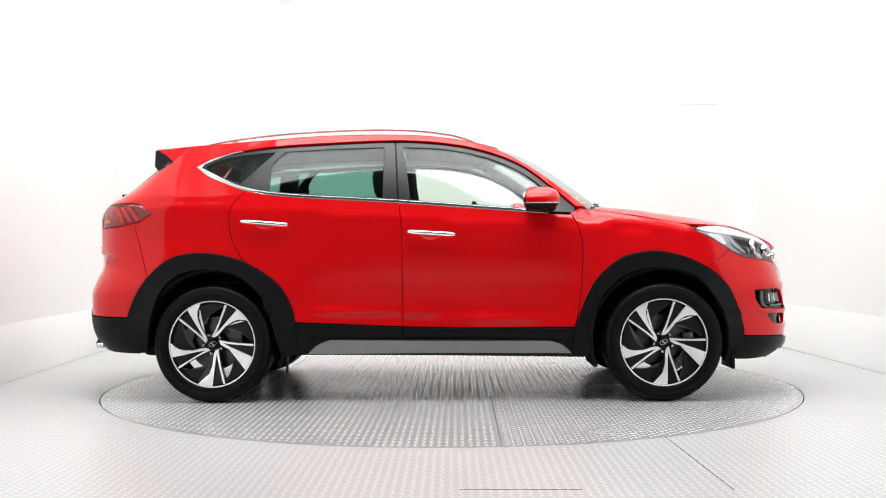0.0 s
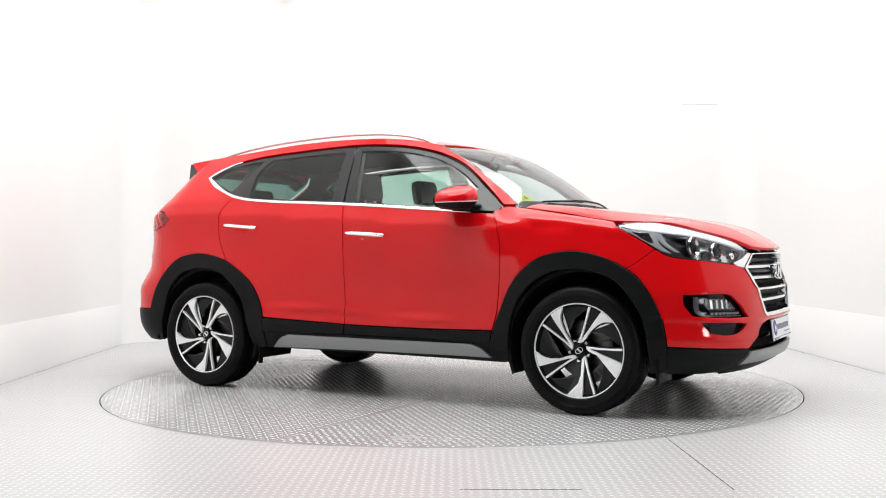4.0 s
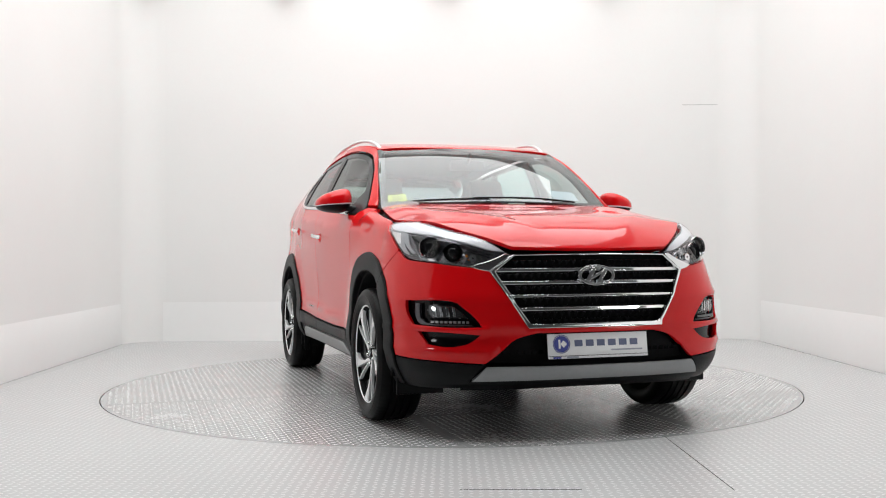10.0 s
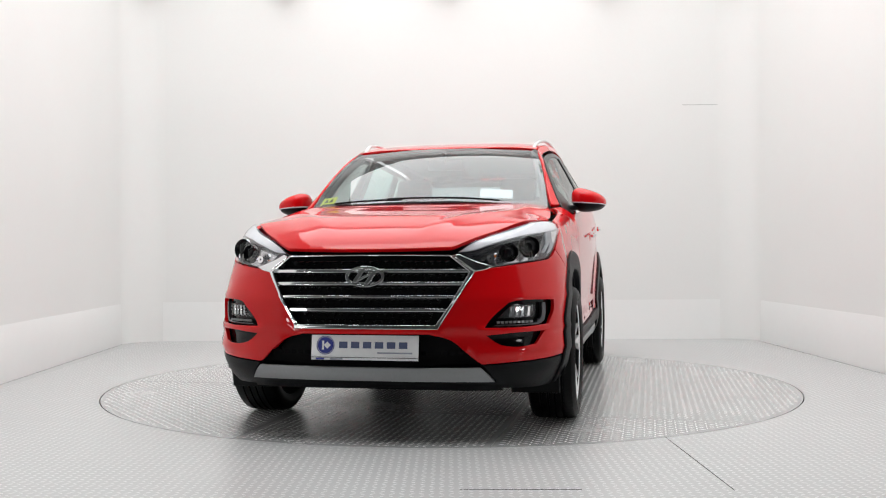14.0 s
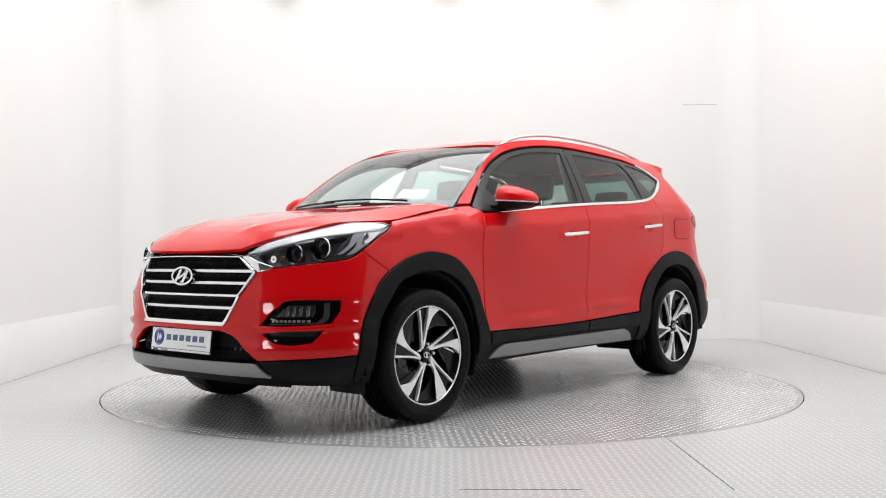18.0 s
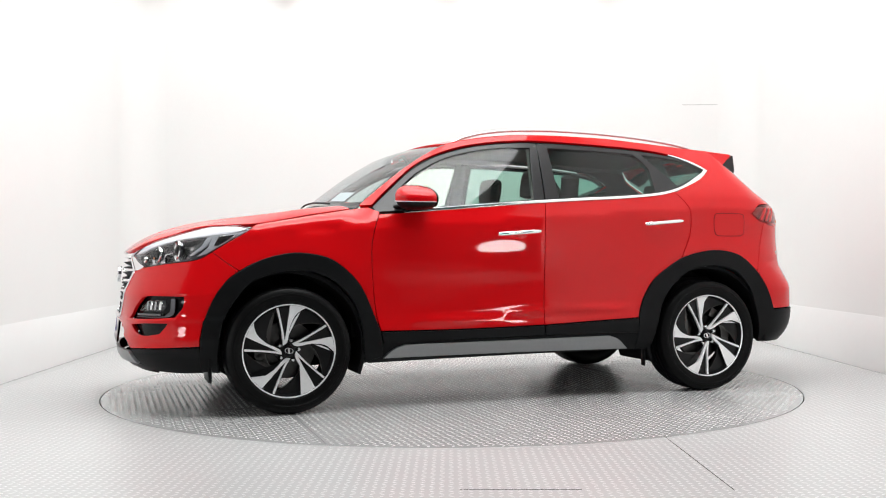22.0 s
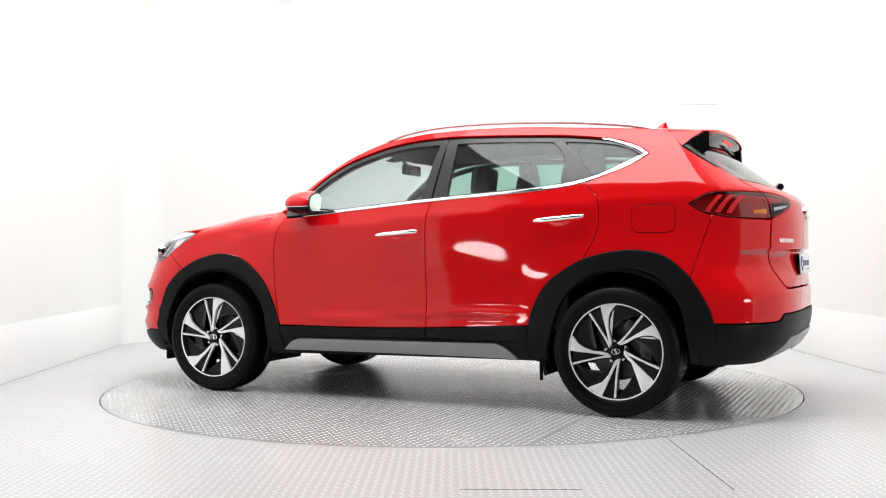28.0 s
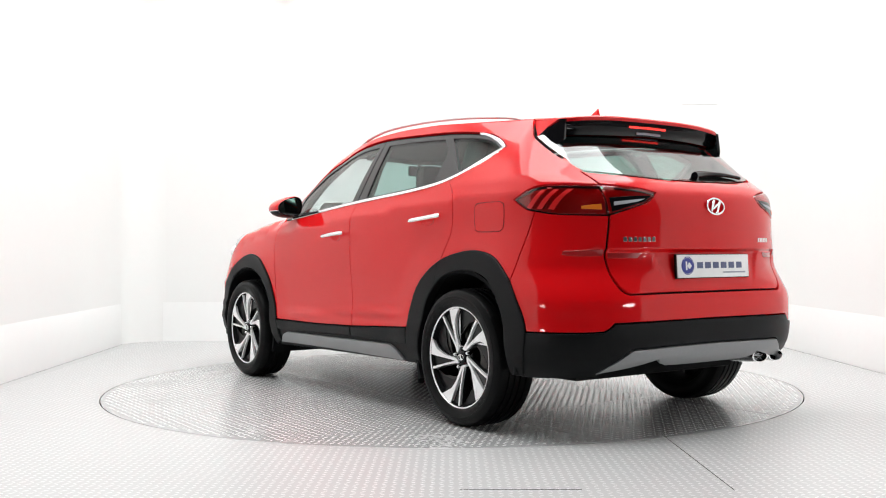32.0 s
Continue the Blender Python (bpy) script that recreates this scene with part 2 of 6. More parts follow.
def sheet(name, poly, surf, mat, parent, label="", off=0.0, thick=0.018, gap=0.002, bevel=0.002, cell=0.035, holes=(), mirror=False, back=True):
    """A panel: the outline poly (with holes) on the curved surface surf(u, v, off) -> points, with rounded rim and returned edge."""
    rings = [shrink(poly, gap + bevel)]
    for h in holes:
        rings.append(shrink(h, -gap - bevel))
    pts, edges = [], []
    for r in rings:
        k = len(pts)
        pts += [tuple(p) for p in r]
        edges += [(k + i, k + (i + 1) % len(r)) for i in range(len(r))]
    lo, hi = np.min(rings[0], 0), np.max(rings[0], 0)
    nx, ny = max(2, int((hi[0] - lo[0]) / cell)), max(2, int((hi[1] - lo[1]) / cell))
    gx, gy = np.meshgrid(np.linspace(lo[0], hi[0], nx + 1), np.linspace(lo[1], hi[1], ny + 1))
    Q = np.c_[gx.ravel(), gy.ravel()]
    ok = inside(rings[0], Q) & ~near_edge(rings[0], Q, cell * 0.35)
    for r in rings[1:]:
        ok &= ~inside(r, Q) & ~near_edge(r, Q, cell * 0.35)
    nb = len(pts)
    pts += [tuple(p) for p in Q[ok]]
    v2, e2, f2, vo, eo, fo = delaunay_2d_cdt([Vector(p) for p in pts], edges, [], 0, 1e-6)
    V = np.array([tuple(v) for v in v2])
    cen = np.array([np.mean(V[list(f)], 0) for f in f2])
    keep = inside(rings[0], cen)
    for r in rings[1:]:
        keep &= ~inside(r, cen)
    F = [list(f) if area2(V[list(f)]) > 0 else list(f)[::-1] for f, k in zip(f2, keep) if k]

    def at(q, o):
        return surf(q[:, 0], q[:, 1], o)

    def normals(q):
        e = 2e-3
        du = at(q + [e, 0], 0) - at(q - [e, 0], 0)
        dv = at(q + [0, e], 0) - at(q - [0, e], 0)
        n = np.cross(du, dv)
        return n / (np.linalg.norm(n, axis=1)[:, None] + 1e-12)

    N = normals(V)
    B = at(V, 0)
    test = at(V, 0.01) - B
    sign = np.sign(np.sum(test * N)) or 1.0
    N *= sign
    if sign < 0:
        F = [f[::-1] for f in F]
    verts, norms = list(at(V, off)), list(N)
    # rim: a small round edge, then a return
    for gi, r in enumerate(rings):
        src = r
        rim = shrink(r, -bevel if gi == 0 else bevel)
        a = at(src, off)
        b = at(rim, off - bevel)
        c = at(rim, off - thick)
        n0 = normals(src) * sign
        n1 = b - a + n0 * bevel
        n1 = n1 / (np.linalg.norm(n1, axis=1)[:, None] + 1e-12)
        side = n1 - n0 * np.sum(n1 * n0, axis=1)[:, None]
        side = side / (np.linalg.norm(side, axis=1)[:, None] + 1e-12)
        k = len(verts)
        m = len(r)
        verts += list(a) + list(b) + list(b) + list(c)
        norms += list(n0) + list(side * 0.8 + n0 * 0.6) + list(side) + list(side)
        for i in range(m):
            j = (i + 1) % m
            for lo_, up in ((0, m), (2 * m, 3 * m)):
                q = [k + lo_ + i, k + lo_ + j, k + up + j, k + up + i]
                p = [np.array(verts[t]) for t in q]
                fn = np.cross(p[1] - p[0], p[3] - p[0])
                if fn @ (np.array(norms[q[0]]) + np.array(norms[q[3]])) < 0:
                    q = q[::-1]
                F.append(q)
    verts, norms = np.array(verts), np.array(norms)
    if mirror:
        verts = verts * [1, -1, 1]
        norms = norms * [1, -1, 1]
        F = [f[::-1] for f in F]
    return link(name, verts, F, mat, parent, label, norms)


def both(name, *a, **k):
    return [sheet(name, *a, mirror=s, **k) for s in (False, True)]


def box_bm(bm, x0, x1, y0, y1, z0, z1, bev=0.0, m=None):
    r = bmesh.ops.create_cube(bm, size=1)
    vs = r["verts"]
    bmesh.ops.transform(bm, matrix=Matrix.LocRotScale(((x0 + x1) / 2, (y0 + y1) / 2, (z0 + z1) / 2), None, (x1 - x0, y1 - y0, z1 - z0)), verts=vs)
    if bev:
        es = list({e for v in vs for e in v.link_edges})
        g = bmesh.ops.bevel(bm, geom=es, offset=bev, segments=2, profile=0.6, affect="EDGES")
        vs = list({v for f in g["faces"] for v in f.verts} | {v for v in vs if v.is_valid})
    if m is not None:
        bmesh.ops.transform(bm, matrix=m, verts=vs)
    return vs


def box(name, x0, x1, y0, y1, z0, z1, mat, parent, label="", bev=0.005, m=None):
    bm = bmesh.new()
    box_bm(bm, x0, x1, y0, y1, z0, z1, bev, m)
    return part(name, bm, mat, parent, label)


def tube(name, path, radius, mat, parent, label="", sides=10, flat=1.0, up=(0, 0, 1), caps=True):
    """A rod along a line; radius a number or one for each point, flat: how much lower than wide."""
    P = [Vector(p) for p in path]
    n = len(P)
    R = radius if hasattr(radius, "__len__") else [radius] * n
    verts, faces = [], []
    for i, p in enumerate(P):
        t = (P[min(i + 1, n - 1)] - P[max(i - 1, 0)]).normalized()
        s = t.cross(Vector(up)).normalized()
        u = s.cross(t).normalized()
        for k in range(sides):
            a = 2 * math.pi * k / sides
            verts.append(p + s * math.cos(a) * R[i] + u * math.sin(a) * R[i] * flat)
    for i in range(n - 1):
        for k in range(sides):
            faces.append((i * sides + k, i * sides + (k + 1) % sides, (i + 1) * sides + (k + 1) % sides, (i + 1) * sides + k))
    if caps:
        faces.append(tuple(range(sides))[::-1])
        faces.append(tuple((n - 1) * sides + k for k in range(sides)))
    bm = bmesh.new()
    vs = [bm.verts.new(v) for v in verts]
    for f in faces:
        bm.faces.new([vs[i] for i in f])
    return part(name, bm, mat, parent, label, 50)


def lathe(name, profile, mat, parent, label="", seg=64, axis="y", m=None, closed=False):
    """Profile points (r, h) turned about the y axis (or x, z), h along it."""
    bm = bmesh.new()
    rings = []
    for r, h in profile:
        ring = []
        for k in range(seg):
            a = 2 * math.pi * k / seg
            c = (r * math.cos(a), h, r * math.sin(a)) if axis == "y" else ((h, r * math.cos(a), r * math.sin(a)) if axis == "x" else (r * math.cos(a), r * math.sin(a), h))
            ring.append(bm.verts.new(c))
        rings.append(ring)
    pairs = list(zip(rings, rings[1:])) + ([(rings[-1], rings[0])] if closed else [])
    for a, b in pairs:
        for k in range(seg):
            bm.faces.new((a[k], a[(k + 1) % seg], b[(k + 1) % seg], b[k]))
    if not closed:
        for ring, (r, h) in ((rings[0], profile[0]), (rings[-1], profile[-1])):
            if r > 1e-4 and r < 0.03:
                bm.faces.new(ring)
    bmesh.ops.remove_doubles(bm, verts=bm.verts[:], dist=1e-5)
    if m is not None:
        bmesh.ops.transform(bm, matrix=m, verts=bm.verts[:])
    return part(name, bm, mat, parent, label)


def smoothstep(a, b, x):
    t = np.clip((np.asarray(x, float) - a) / (b - a), 0, 1)
    return t * t * (3 - 2 * t)


# ================= studio =================
BACK = 3.38
H = 5.5


def wall(name, a, b, z0, z1, t, mat, label):
    """A wall from a to b on plan; its thickness t lies to the right of the way from a to b."""
    a, b = Vector((*a, 0)), Vector((*b, 0))
    d = (b - a).normalized()
    n = Vector((d.y, -d.x, 0)) * t
    vs = [a, b, b + n, a + n]
    verts = [(v.x, v.y, z) for z in (z0, z1) for v in vs]
    bm = bmesh.new()
    v = [bm.verts.new(p) for p in verts]
    for f in ((0, 1, 2, 3), (4, 5, 6, 7), (0, 1, 5, 4), (1, 2, 6, 5), (2, 3, 7, 6), (3, 0, 4, 7)):
        bm.faces.new([v[i] for i in f])
    return tagged(part(name, bm, mat, None), label, "wall", kind="structure")


LEFT_FRONT, LEFT_BACK, RIGHT_BACK, RIGHT_FRONT = (-2.873, -3.4), (-3.305, 3.40), (3.075, 3.37), (3.153, -3.4)

wall("wall_north", LEFT_BACK, RIGHT_BACK, 0, H, -0.15, WALLPAINT, "smooth white painted studio back wall")
wall("wall_west", LEFT_FRONT, LEFT_BACK, 0, H, -0.15, WALLPAINT, "smooth white painted studio side wall")
wall("wall_east", RIGHT_BACK, RIGHT_FRONT, 0, H, -0.15, WALLPAINT, "smooth white painted studio side wall")
wall("wall_south", (4.6, -9.2), (-4.4, -9.2), 0, H, -0.15, DARKWALL, "dark grey wall behind the filming position")
wall("wall_southwest", (-4.4, -9.2), LEFT_FRONT, 0, H, -0.15, DARKWALL, "dark grey wall behind the filming position")
wall("wall_southeast", RIGHT_FRONT, (4.6, -9.2), 0, H, -0.15, DARKWALL, "dark grey wall behind the filming position")


def corner(name, p, a, b, rad):
    """A concave round corner where two walls meet at p; a, b: points along the walls."""
    p, a, b = Vector((*p, 0)), Vector((*a, 0)), Vector((*b, 0))
    da, db = (a - p).normalized(), (b - p).normalized()
    half = math.acos(da.dot(db)) / 2
    reach = rad / math.tan(half)
    c = p + (da + db).normalized() * rad / math.sin(half)
    ta, tb = p + da * reach, p + db * reach
    a0 = math.atan2((ta - c).y, (ta - c).x)
    a1 = math.atan2((tb - c).y, (tb - c).x)
    d = (a1 - a0 + math.pi) % (2 * math.pi) - math.pi
    bm = bmesh.new()
    n = 16
    back = p - (da + db).normalized() * 0.02
    cols = [(c + Vector((math.cos(a0 + d * k / n), math.sin(a0 + d * k / n), 0)) * rad) for k in range(n + 1)] + [back]
    lo = [bm.verts.new((q.x, q.y, 0.001)) for q in cols]
    up = [bm.verts.new((q.x, q.y, H - 0.001)) for q in cols]
    for i in range(len(cols)):
        j = (i + 1) % len(cols)
        bm.faces.new((lo[i], lo[j], up[j], up[i]))
    bm.faces.new(lo), bm.faces.new(up)
    return tagged(part(name, bm, WALLPAINT, None), "smooth white painted rounded studio corner", "wall corner", kind="structure")


corner("wall_corner_1", LEFT_BACK, LEFT_FRONT, RIGHT_BACK, 0.35)
corner("wall_corner_2", RIGHT_BACK, RIGHT_FRONT, LEFT_BACK, 0.35)
box("ceiling", -4.8, 4.9, -3.2, 3.8, H, H + 0.12, CEILPAINT, None, bev=0)
box("ceiling_front", -4.8, 4.9, -9.4, -3.2, H, H + 0.12, DARKWALL, None, bev=0)
tagged(bpy.data.objects["ceiling_front"], "dark grey ceiling over the filming position", "ceiling", kind="structure")
tagged(bpy.data.objects["ceiling"], "plain white painted studio ceiling", "ceiling", kind="structure")

RT = 2.25


def flat_surface(u, v, off=0.0):
    return np.c_[u, v, np.zeros_like(u) + off]


def circle(r, n=180, cx=0.0, cy=0.0):
    return [np.array((cx + r * math.cos(2 * math.pi * k / n), cy + r * math.sin(2 * math.pi * k / n))) for k in range(n)]


ROOM = [(-4.3, -9.1), (4.5, -9.1), (3.15, -3.4), (3.07, 3.37), (-3.3, 3.4), (-2.87, -3.4)]
floor_main = sheet("floor", ROOM, flat_surface, FLOORPLATE, None, "pale aluminium tread plate floor of a photo studio", thick=0.03, cell=0.6, holes=[circle(RT + 0.006)], gap=0, bevel=0.001)
tagged(floor_main, category="floor", kind="structure")
box("ground", -5, 5, -9.5, 4, -0.3, -0.22, DARK, None, bev=0)
tagged(bpy.data.objects["ground"], "dark concrete pit floor under the turntable", "pit floor", kind="structure")


def tread(name, keep, turn, parent, mat, pitch=0.036):
    """Raised lozenge bars, every second one turned by a right angle."""
    n = int(5.2 / pitch)
    ii, jj = np.meshgrid(np.arange(-n, n + 1), np.arange(-n, n + 1))
    c, s = math.cos(turn), math.sin(turn)
    px, py = ii.ravel() * pitch, jj.ravel() * pitch
    odd = ((ii + jj) % 2).ravel()
    X, Y = c * px - s * py, s * px + c * py
    ok = keep(X, Y)
    X, Y, odd = X[ok], Y[ok], odd[ok]
    a = turn + math.pi / 4 + odd * math.pi / 2
    ca, sa = np.cos(a), np.sin(a)
    base = [(-0.0165, 0, 0.0003), (0, -0.0056, 0.0003), (0.0165, 0, 0.0003), (0, 0.0056, 0.0003), (-0.010, 0, 0.0012), (0, -0.0030, 0.0014), (0.010, 0, 0.0012), (0, 0.0030, 0.0014)]
    V = np.stack([np.c_[X + ca * u - sa * v, Y + sa * u + ca * v, np.full(len(X), w)] for u, v, w in base], 1).reshape(-1, 3)
    fb = np.array([(0, 1, 5, 4), (1, 2, 6, 5), (2, 3, 7, 6), (3, 0, 4, 7), (4, 5, 6, 7)])
    F = (fb[None] + 8 * np.arange(len(X))[:, None, None]).reshape(-1, 4)
    me = bpy.data.meshes.new(name)
    me.vertices.add(len(V))
    me.vertices.foreach_set("co", V.ravel())
    me.loops.add(F.size)
    me.loops.foreach_set("vertex_index", F.ravel())
    me.polygons.add(len(F))
    me.polygons.foreach_set("loop_start", np.arange(0, F.size, 4))
    me.update(calc_edges=True)
    me.materials.append(mat)
    ob = new(name, me)
    ob.parent = parent
    return tagged(ob, "raised lozenge tread bars", kind="stuff")


# floor sheets: joints run out from the turntable
def floor_keep(X, Y):
    left = -3.2 + 0.06 * (3.4 - Y)
    return (np.hypot(X, Y) > RT + 0.03) & (X > left) & (X < 3.05 + 0.012 * (3.4 - Y)) & (Y < 3.3) & (Y > -4.3)


tread("tread_pattern", floor_keep, 0.0, floor_main, FLOORBAR)
JOINTS = [((1.014, -1.99), (1.036, -3.06)), ((0.03, -3.03), (0.48, -3.04))]
for (ax, ay), (bx, by) in JOINTS:
    d = math.hypot(bx - ax, by - ay)
    m = Matrix.Translation(((ax + bx) / 2, (ay + by) / 2, 0)) @ Matrix.Rotation(math.atan2(by - ay, bx - ax), 4, "Z")
    box("floor_joint", -d / 2, d / 2, -0.0015, 0.0015, -0.004, 0.0012, SEAM, floor_main, "thin dark joint between floor plates", bev=0, m=m)

# ================= turntable =================
turntable = tagged(new("turntable"), "round aluminium tread plate car turntable set flush in the floor", "turntable")
TURN_PLATES = [(-2.3, -0.62, 0.0), (-0.62, 0.62, 0.0), (0.62, 2.3, 0.0)]
ring = circle(RT)


def clip_band(poly, lo, hi):
    """The part of a convex outline between y = lo and y = hi."""
    for edge, sg in ((lo, 1), (hi, -1)):
        out = []
        for p, q in zip(poly, poly[1:] + poly[:1]):
            dp, dq = sg * (p[1] - edge), sg * (q[1] - edge)
            if dp >= 0:
                out.append(np.array(p))
            if dp * dq < 0:
                out.append(np.array(p) + (np.array(q) - np.array(p)) * dp / (dp - dq))
        poly = out
    return poly


def clip_x(poly, lo, hi):
    return [np.array((p[1], p[0])) for p in clip_band([np.array((p[1], p[0])) for p in poly], lo, hi)]


k = 0
for lo, hi, shift in TURN_PLATES:
    for x0, x1 in ((-2.3, 0.25), (0.25, 2.3)) if abs(lo) > 1 else ((-2.3, -1.25), (-1.25, 1.25), (1.25, 2.3)):
        poly = clip_x(clip_band(ring, lo, hi), x0, x1)
        pl = sheet("deck_plate", poly, flat_surface, PLATE, turntable, thick=0.02, gap=0.0012, bevel=0.001, cell=0.5)
        k += 1
        a = 0.0 if k % 2 else math.pi / 4

        def keep(X, Y, lo=lo, hi=hi, x0=x0, x1=x1):
            return (np.hypot(X, Y) < RT - 0.03) & (Y > lo + 0.02) & (Y < hi - 0.02) & (X > x0 + 0.02) & (X < x1 - 0.02)
        tread("tread_pattern", keep, a, pl, TREAD)
lathe("rim_ring", [(RT + 0.004, -0.03), (RT + 0.004, -0.05), (RT - 0.05, -0.05), (RT - 0.05, -0.022)], SEAM, turntable, "dark gap ring", seg=160, axis="z")

# ================= car: the form of the body =================
OFFX, OFFY = -0.071, 0.032
car = tagged(new("car"), "bright red five-door crossover with black wheel-arch cladding standing on the turntable", "car")
XCF, XCR, KF = 1.5, -1.55, 1.25

sec = spline([(0.16, 0.78), (0.22, 0.815), (0.28, 0.85), (0.36, 0.884), (0.44, 0.893), (0.55, 0.884), (0.68, 0.888), (0.80, 0.899), (0.90, 0.905), (1.0, 0.9065), (1.075, 0.904), (1.088, 0.899), (1.12, 0.885), (1.20, 0.855), (1.26, 0.832), (1.36, 0.79)])
plan_low = spline([(1.5, 1.010), (1.25, 1.015), (0.8, 1.0), (0.0, 1.0), (-0.8, 1.0), (-1.3, 1.015), (-1.55, 1.008)])
plan_high = spline([(1.5, 0.938), (1.2, 0.962), (0.8, 0.99), (0.0, 1.0), (-0.8, 0.987), (-1.2, 0.966), (-1.43, 0.951), (-1.55, 0.948)])
nose_x = spline([(0.16, 1.988), (0.22, 2.098), (0.27, 2.178), (0.33, 2.214), (0.42, 2.216), (0.55, 2.214), (0.66, 2.208), (0.78, 2.194), (0.86, 2.186), (0.92, 2.162), (0.97, 2.10), (1.01, 2.018), (1.05, 1.92)])
tail_x = spline([(0.18, -1.97), (0.26, -2.06), (0.33, -2.14), (0.40, -2.19), (0.52, -2.215), (0.64, -2.216), (0.67, -2.214), (0.70, -2.210), (0.86, -2.216), (1.04, -2.216), (1.15, -2.20), (1.20, -2.155), (1.235, -2.085), (1.27, -2.025), (1.35, -1.92), (1.45, -1.80), (1.53, -1.71), (1.60, -1.63)])
belt_z = spline([(1.5, 0.96), (1.2, 1.015), (1.0, 1.045), (0.9, 1.06), (0.75, 1.095), (0.6, 1.125), (0.0, 1.178), (-0.8, 1.222), (-1.2, 1.24), (-1.55, 1.24)])
edge_z = spline([(1.53, 1.042), (1.2, 1.1), (1.0, 1.13), (0.93, 1.14), (0.9, 1.165), (0.75, 1.285), (0.6, 1.395), (0.45, 1.4882), (0.316, 1.5483), (0.2, 1.577), (0.03, 1.601), (-0.15, 1.615), (-0.4, 1.619), (-0.7, 1.613), (-1.04, 1.591), (-1.3, 1.574), (-1.55, 1.5593)])
edge_y = spline([(1.53, 0.79), (1.2, 0.775), (1.0, 0.745), (0.93, 0.735), (0.75, 0.70), (0.6, 0.665), (0.45, 0.63), (0.316, 0.600), (0.0, 0.625), (-0.4, 0.64), (-0.9, 0.635), (-1.3, 0.607), (-1.45, 0.592), (-1.55, 0.588)])
hood_z = spline([(0.90, 1.185), (1.148, 1.1568), (1.335, 1.129), (1.523, 1.1046), (1.73, 1.075), (1.9, 1.04), (2.0, 1.01), (2.09, 0.969), (2.15, 0.93), (2.185, 0.897), (2.21, 0.862)])
hood_y = spline([(0.93, 0.735), (1.2, 0.775), (1.53, 0.79), (1.75, 0.72), (1.95, 0.60), (2.1, 0.48), (2.2, 0.40)])
hood_edge = spline([(0.93, 1.14), (1.2, 1.10), (1.53, 1.047), (1.75, 1.038), (1.95, 0.984), (2.1, 0.930), (2.165, 0.880), (2.21, 0.84)])
roof_z = spline([(0.45, 1.5432), (0.40, 1.5623), (0.25, 1.5968), (0.03, 1.629), (-0.15, 1.646), (-0.33, 1.652), (-0.69, 1.649), (-1.04, 1.629), (-1.4, 1.606), (-1.575, 1.5893), (-1.85, 1.5643)])


def nose_n(z):
    """How boxy the front is on plan."""
    return 2.4 + 0.55 * (1 - smoothstep(0.60, 0.90, z))


def tail_n(z):
    """How boxy the back is on plan."""
    return 3.5 - 1.0 * smoothstep(0.62, 0.82, z) + 0.2 * smoothstep(1.16, 1.26, z)


def half_width(x, z):
    x, z = np.asarray(x, float), np.asarray(z, float)

    def low(zz):
        k = smoothstep(0.62, 1.0, zz)
        rise = 0.07 * np.maximum(x, -1.1) * smoothstep(0.72, 1.0, zz)
        line = 0.515 - 0.045 * x
        ridge = 0.011 * np.exp(-((zz - line) / 0.018) ** 2) * smoothstep(-0.95, -0.6, x) * (1 - smoothstep(0.35, 0.75, x))
        flare = 0.009 * sum(smoothstep(0.70, 0.53, np.hypot(x - xw, zz - 0.36)) for xw in (1.335, -1.335))
        return ridge + flare + sec(zz + rise) * (plan_low(x) * (1 - k) + plan_high(x) * k)
    zb, ze = belt_z(x), edge_z(x)
    v = np.clip((z - zb) / (ze - zb), 0, 1.15)
    r = smoothstep(0.84, 1.04, x)
    s = (1 - r) * v * (0.82 + 0.18 * v) + r * (1 - np.sqrt(np.clip(1 - v * v, 0, 1)))
    wb = low(zb)
    return np.where(z <= zb, low(z), wb + (edge_y(x) - wb) * s)


